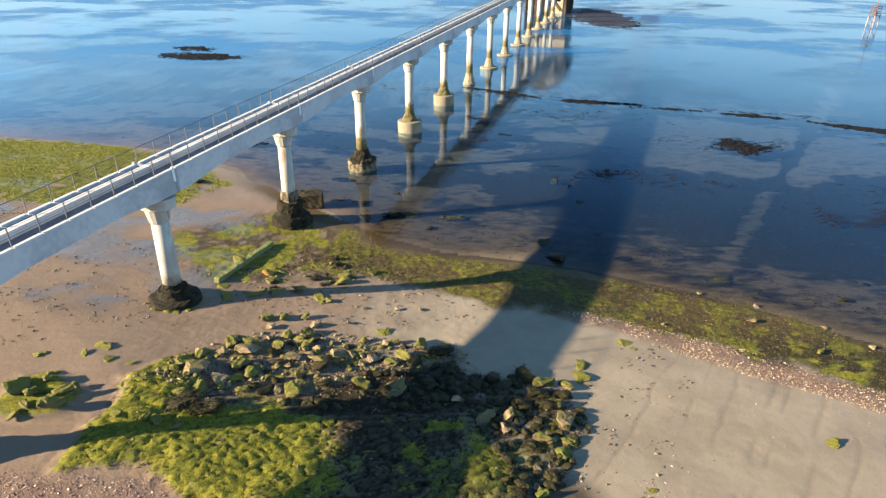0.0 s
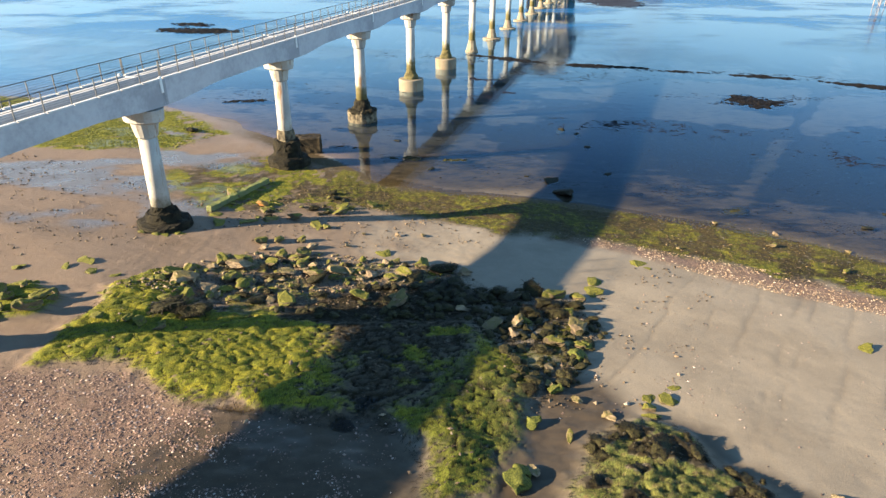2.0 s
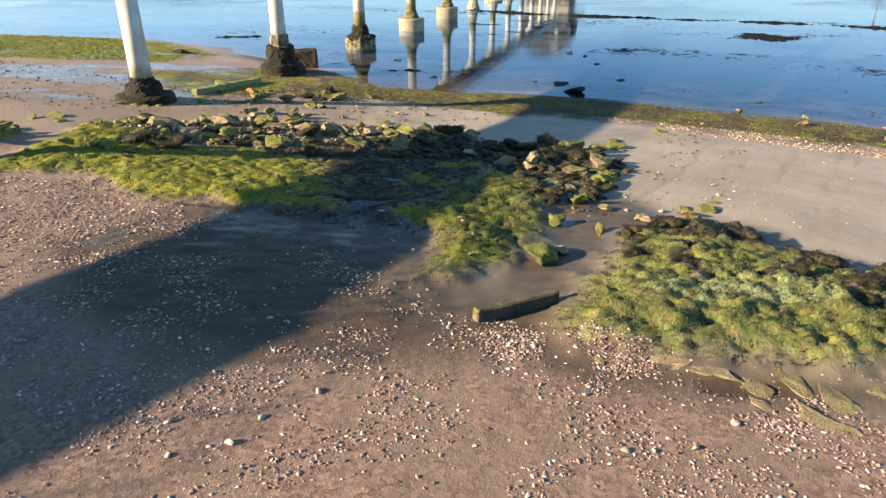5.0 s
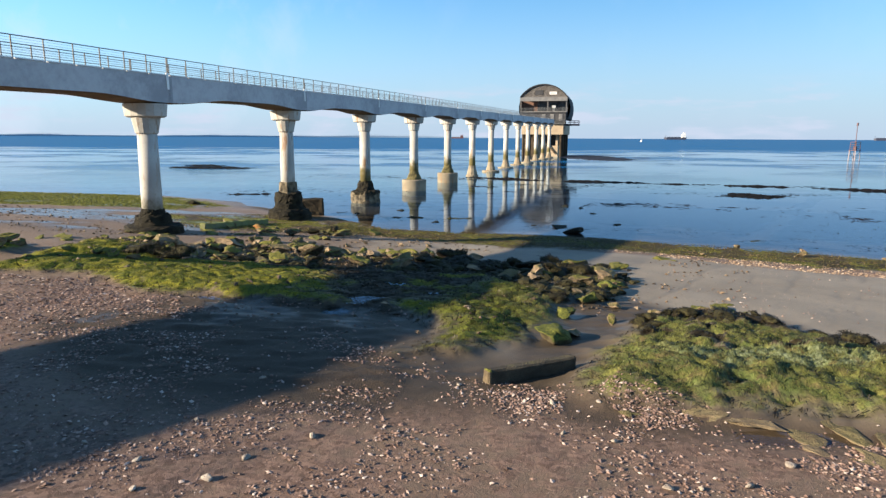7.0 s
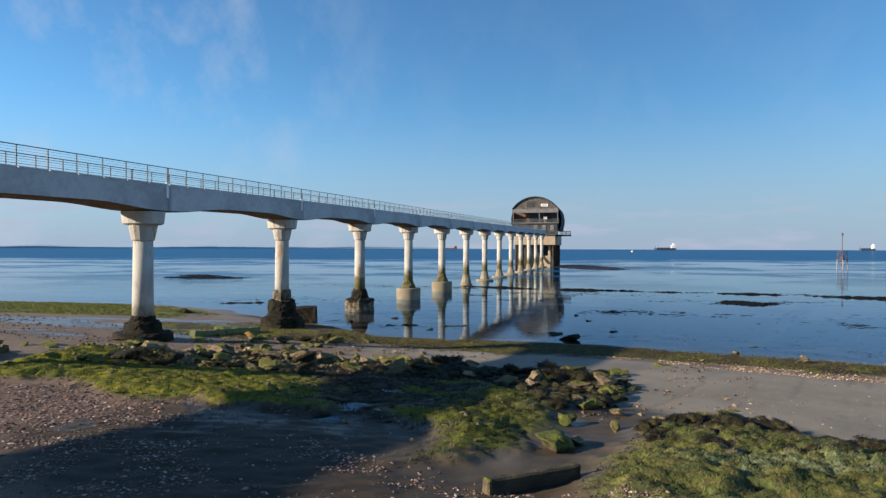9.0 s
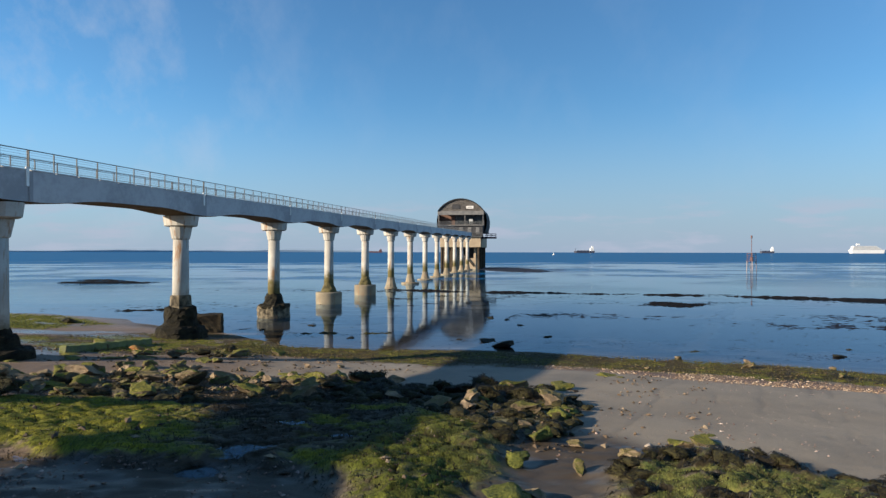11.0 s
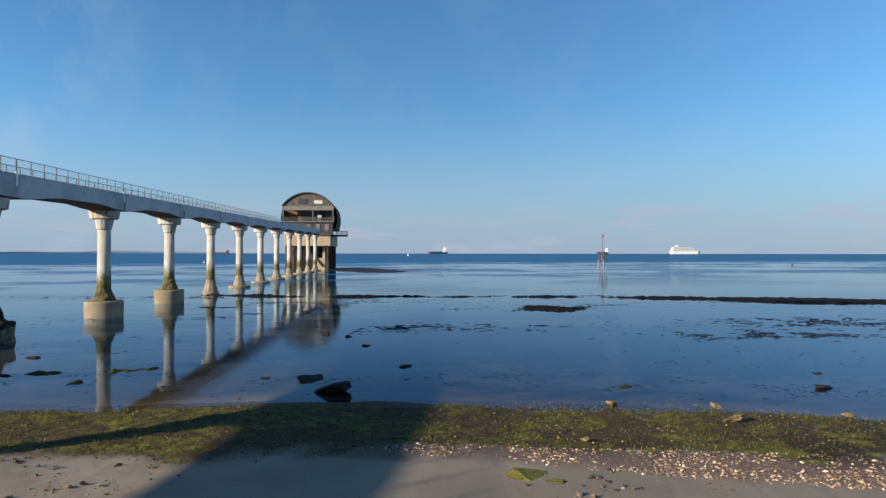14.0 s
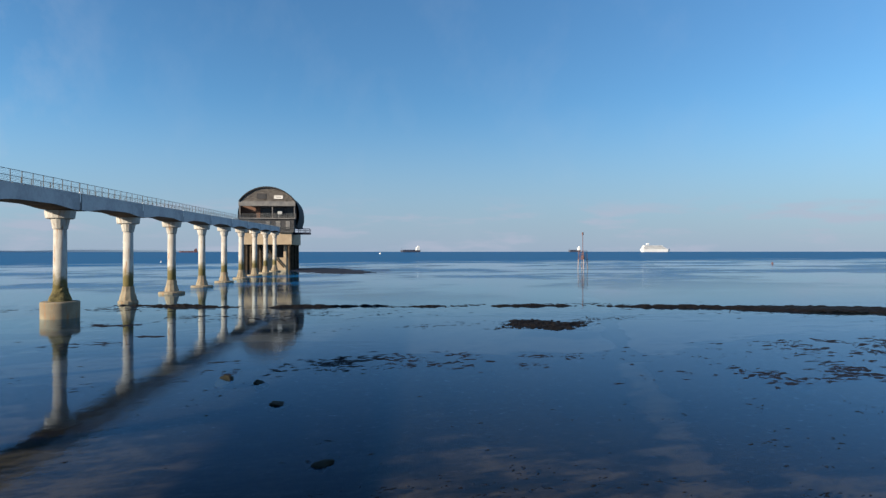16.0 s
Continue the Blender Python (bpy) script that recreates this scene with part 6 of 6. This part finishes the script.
crumbs("pebbles", [[(3, 19), (5.5, 24), (8, 30), (13, 35), (16, 33), (10, 22), (7, 19)], [(-30, 30), (-12, 36), (0, 36), (4, 38), (-6, 44), (-12, 46), (-22, 44), (-32, 52), (-45, 55)], STONES, REEF], [420, 2600, 2200, 700], (0.04, 0.22), clumpy, M_PEBBLE, "small brown stones lying on the sand", "pebbles", 2, 0.6)

M_STRANDPEBBLE = island_material("strand_pebbles", [(0, (0.020, 0.013, 0.007)), (0.5, (0.07, 0.045, 0.022)), (0.85, (0.14, 0.092, 0.044)), (1, (0.26, 0.19, 0.10))])
crumbs("strand_pebbles", [BAND, GREEN_MID], [15000, 5000], (0.025, 0.11), clumpy, M_STRANDPEBBLE, "small warm brown pebbles among the weed", "pebbles", 12, 0.6)

# ---- weed lying at the surface of the shallows ----
M_WRACK = plain("wet_dark_weed", (0.002, 0.002, 0.003), (0.006, 0.005, 0.005), 1.4, 0.8, 0.8, 0.05, local=False, sheen=0.12)
M_BANKWEED = plain("olive_bank_weed", (0.010, 0.009, 0.005), (0.045, 0.042, 0.012), 0.5, 0.8, 0.8, 0.05, local=False, sheen=0.12)
M_FARWEED = plain("far_purple_weed", (0.012, 0.014, 0.022), (0.026, 0.028, 0.042), 0.3, 0.8, 0.6, 0.04, local=False, sheen=0.12)
M_PURPLE = plain("purple_brown_weed", (0.003, 0.003, 0.007), (0.008, 0.007, 0.013), 1.0, 0.8, 0.6, 0.04, local=False, sheen=0.12)


def weed_mat(x, y, rx, ry, turn, thr, material, label, seed, step=0.25, high=0.22):
    """A low mat of weed: only where its ragged relief stands above the water does it show."""
    us, vs = np.arange(-rx, rx + step, step), np.arange(-ry, ry + step, step)
    U, V = np.meshgrid(us, vs)
    fall = (U / rx) ** 2 + (V / ry) ** 2
    hgt = ((0.38 * L1.fbm(U * 0.35 + seed * 9, V * 0.6 + seed * 5, 4) + 0.4 * L2.fbm(U * 1.2 + seed * 9, V * 2.0 + seed * 5, 4) + 0.22 * L3.fbm(U * 3.1 + seed, V * 3.9, 3)) - thr - 0.32 * fall) * high * 3.4
    co = np.stack([U.ravel(), V.ravel(), np.clip(hgt, -0.08, high).ravel()], 1)
    i = np.arange(U.size).reshape(U.shape)
    quads = np.stack([i[:-1, :-1], i[:-1, 1:], i[1:, 1:], i[1:, :-1]], -1).reshape(-1, 4)
    keep = co[quads, 2].max(1) > -0.05
    quads = quads[keep]
    used, inv = np.unique(quads, return_inverse=True)
    if not len(used):
        return
    me = bpy.data.meshes.new("seaweed_mat")
    me.from_pydata(co[used].tolist(), [], inv.reshape(quads.shape).tolist())
    me.materials.append(material)
    ob = new("seaweed_mat", me)
    ob.matrix_world = pose(x, y, 0, 0, 0, turn)
    return tagged(ob, label, "seaweed", "mats of weed in the shallows")


DARKMAT, PURPLEMAT = "ragged mat of dark seaweed at the water surface", "thin purple-brown weed showing through shallow water"
BANKMAT = "long low bank of olive-brown weed above the water"
for i, (x, y, rx, ry, turn, thr, kind) in enumerate((
        (39, 81, 4.6, 4.6, 8, 0.34, 0), (-54, 146, 11, 5, -10, 0.28, 0), (-60, 157, 7, 4, -25, 0.34, 0), (-25, 79.5, 4, 1.0, 12, 0.34, 0), (54, 236, 12, 34, -2, 0.22, 3),
        (10, 112, 9, 1.1, -32, 0.30, 0), (24, 105.5, 10, 1.0, -12, 0.34, 0), (36, 101, 8, 0.9, -14, 0.40, 0), (48, 97, 7, 0.9, -20, 0.40, 0), (60, 90.5, 9, 1.3, -32, 0.28, 0), (75, 80, 13, 3.4, -36, 0.15, 0), (94, 66, 15, 6.0, -36, 0.08, 2),
        (-4.2, 57.0, 3.6, 0.9, -8, 0.515, 2), (0.9, 56.3, 2.6, 0.7, 4, 0.515, 2), (-11.5, 66.9, 0.9, 0.5, 0, 0.36, 0), (-10.6, 60.4, 1.1, 0.5, 10, 0.38, 0), (4.5, 94.0, 4.2, 2.6, -10, 0.475, 1), (8.0, 85.5, 4.0, 2.4, -15, 0.475, 1), (4.6, 82.4, 4.4, 2.6, 0, 0.49, 1), (12.6, 72.0, 1.6, 0.6, 0, 0.38, 0),
        (22, 44.5, 1.3, 0.9, 20, 0.44, 2), (15.2, 48, 0.9, 0.45, 0, 0.44, 0))):
    weed_mat(x, y, rx, ry, turn, thr + 0.01 * min(kind, 2), (M_WRACK, M_PURPLE, M_BANKWEED, M_FARWEED)[kind], (DARKMAT, PURPLEMAT, BANKMAT, PURPLEMAT)[kind], i + 1, 0.6 if ry > 20 else 0.15 if rx < 10 else 0.28, 0.09 if kind in (1, 3) else 0.08 if rx < 2 else 0.3)


def flakes(name, spots, material, label, seed):
    """Small ragged tufts of weed that break the surface, in loose drifts."""
    r = np.random.RandomState(seed)
    px, py, ps = [], [], []
    for x, y, rx, ry, turn, count, big in spots:
        u, v = r.normal(0, 0.5, count * 3) * rx, r.normal(0, 0.5, count * 3) * ry
        a = radians(turn)
        qx, qy = x + u * math.cos(a) - v * math.sin(a), y + u * math.sin(a) + v * math.cos(a)
        keep = L2.fbm(qx * 0.5 + 3, qy * 0.7, 4) > 0.5
        qx, qy = qx[keep][:count], qy[keep][:count]
        px.append(qx)
        py.append(qy)
        ps.append(big * (0.25 + 0.75 * r.rand(len(qx)) ** 2))
    px, py, ps = np.concatenate(px), np.concatenate(py), np.concatenate(ps)
    wet = zones(px, py)[4] < -0.8
    px, py, ps = px[wet], py[wet], ps[wet]
    k = len(px)
    ang = r.normal(0.0, 0.5, k)
    th_ = np.linspace(0, 2 * math.pi, 8)[:-1]
    rad = ps[:, None] * r.uniform(0.35, 1.0, (k, 7))
    ux, uy = np.cos(th_)[None] * rad, np.sin(th_)[None] * rad * 0.4
    c, s_ = np.cos(ang)[:, None], np.sin(ang)[:, None]
    ring = np.stack([px[:, None] + ux * c - uy * s_, py[:, None] + ux * s_ + uy * c, np.full((k, 7), -0.01)], -1)
    top = np.stack([px, py, 0.012 + ps * 0.03], -1)[:, None]
    co = np.concatenate([ring, top], 1).reshape(-1, 3)
    f = np.array([(i, (i + 1) % 7, 7) for i in range(7)])
    faces = (np.arange(k)[:, None, None] * 8 + f[None]).reshape(-1, 3)
    return fast_mesh(name, co, faces, material, label, "seaweed")


flakes("purple_weed_tufts", [(44, 56, 9, 2.6, -14, 480, 0.8), (56, 60, 13, 4.5, -22, 620, 0.95), (19, 69, 7, 2.2, 0, 300, 0.75), (27, 66, 5, 1.8, 0, 160, 0.7), (66, 54, 10, 4, -22, 420, 0.9), (38, 62, 10, 4, -10, 60, 0.5)],
       M_PURPLE, "tufts of purple weed breaking the surface of the shallows", 21)
flakes("dark_weed_tufts", [(39, 81, 6, 2.0, 5, 200, 0.6), (30, 84, 9, 2.0, 0, 90, 0.5), (20, 96, 16, 4, -4, 200, 0.7), (0, 66, 18, 6, 0, 120, 0.4), (36, 48, 12, 4, -22, 130, 0.35), (20, 52, 14, 5, -8, 60, 0.3), (-22, 84, 16, 6, 8, 160, 0.6), (75, 76, 22, 6, -34, 320, 0.8), (2, 112, 26, 3, -16, 260, 0.9), (38, 101, 24, 1.6, -14, 420, 0.8), (46, 83, 5, 1.5, 0, 80, 0.5), (14, 99, 8, 2, 0, 120, 0.7), (12, 49.5, 9, 2.5, -8, 200, 0.26), (27, 42.5, 9, 3, -28, 260, 0.28), (-3, 55, 8, 3, -20, 160, 0.3), (40, 34, 10, 4, -30, 200, 0.3)],
       M_WRACK, "tufts of black weed breaking the surface of the shallows", 22)

# ---- pools left by the tide ----
for x, y, ra, rb in POOLS:
    ring = np.linspace(0, 2 * math.pi, 25)[:-1]
    level = float(np.percentile(np.concatenate([zones(x + ra * f * np.cos(ring), y + rb * f * np.sin(ring))[0] for f in (0.3, 0.6, 0.9)]), 70))
    bm = bmesh.new()
    bm.faces.new([bm.verts.new((ra * 1.5 * math.cos(t) * (0.9 + 0.3 * noise.noise((math.cos(t) * 2, math.sin(t) * 2, x))), rb * 1.5 * math.sin(t) * (0.9 + 0.3 * noise.noise((math.cos(t) * 2, y, math.sin(t) * 2))), 0)) for t in np.linspace(0, 2 * math.pi, 41)[:-1]])
    ob = part("pool", bm, M_WATER)
    ob.matrix_world = pose(x, y, level)
    ob.visible_shadow = False
    tagged(ob, "shallow tide pool among the weed", "tide pool", "tide pools")
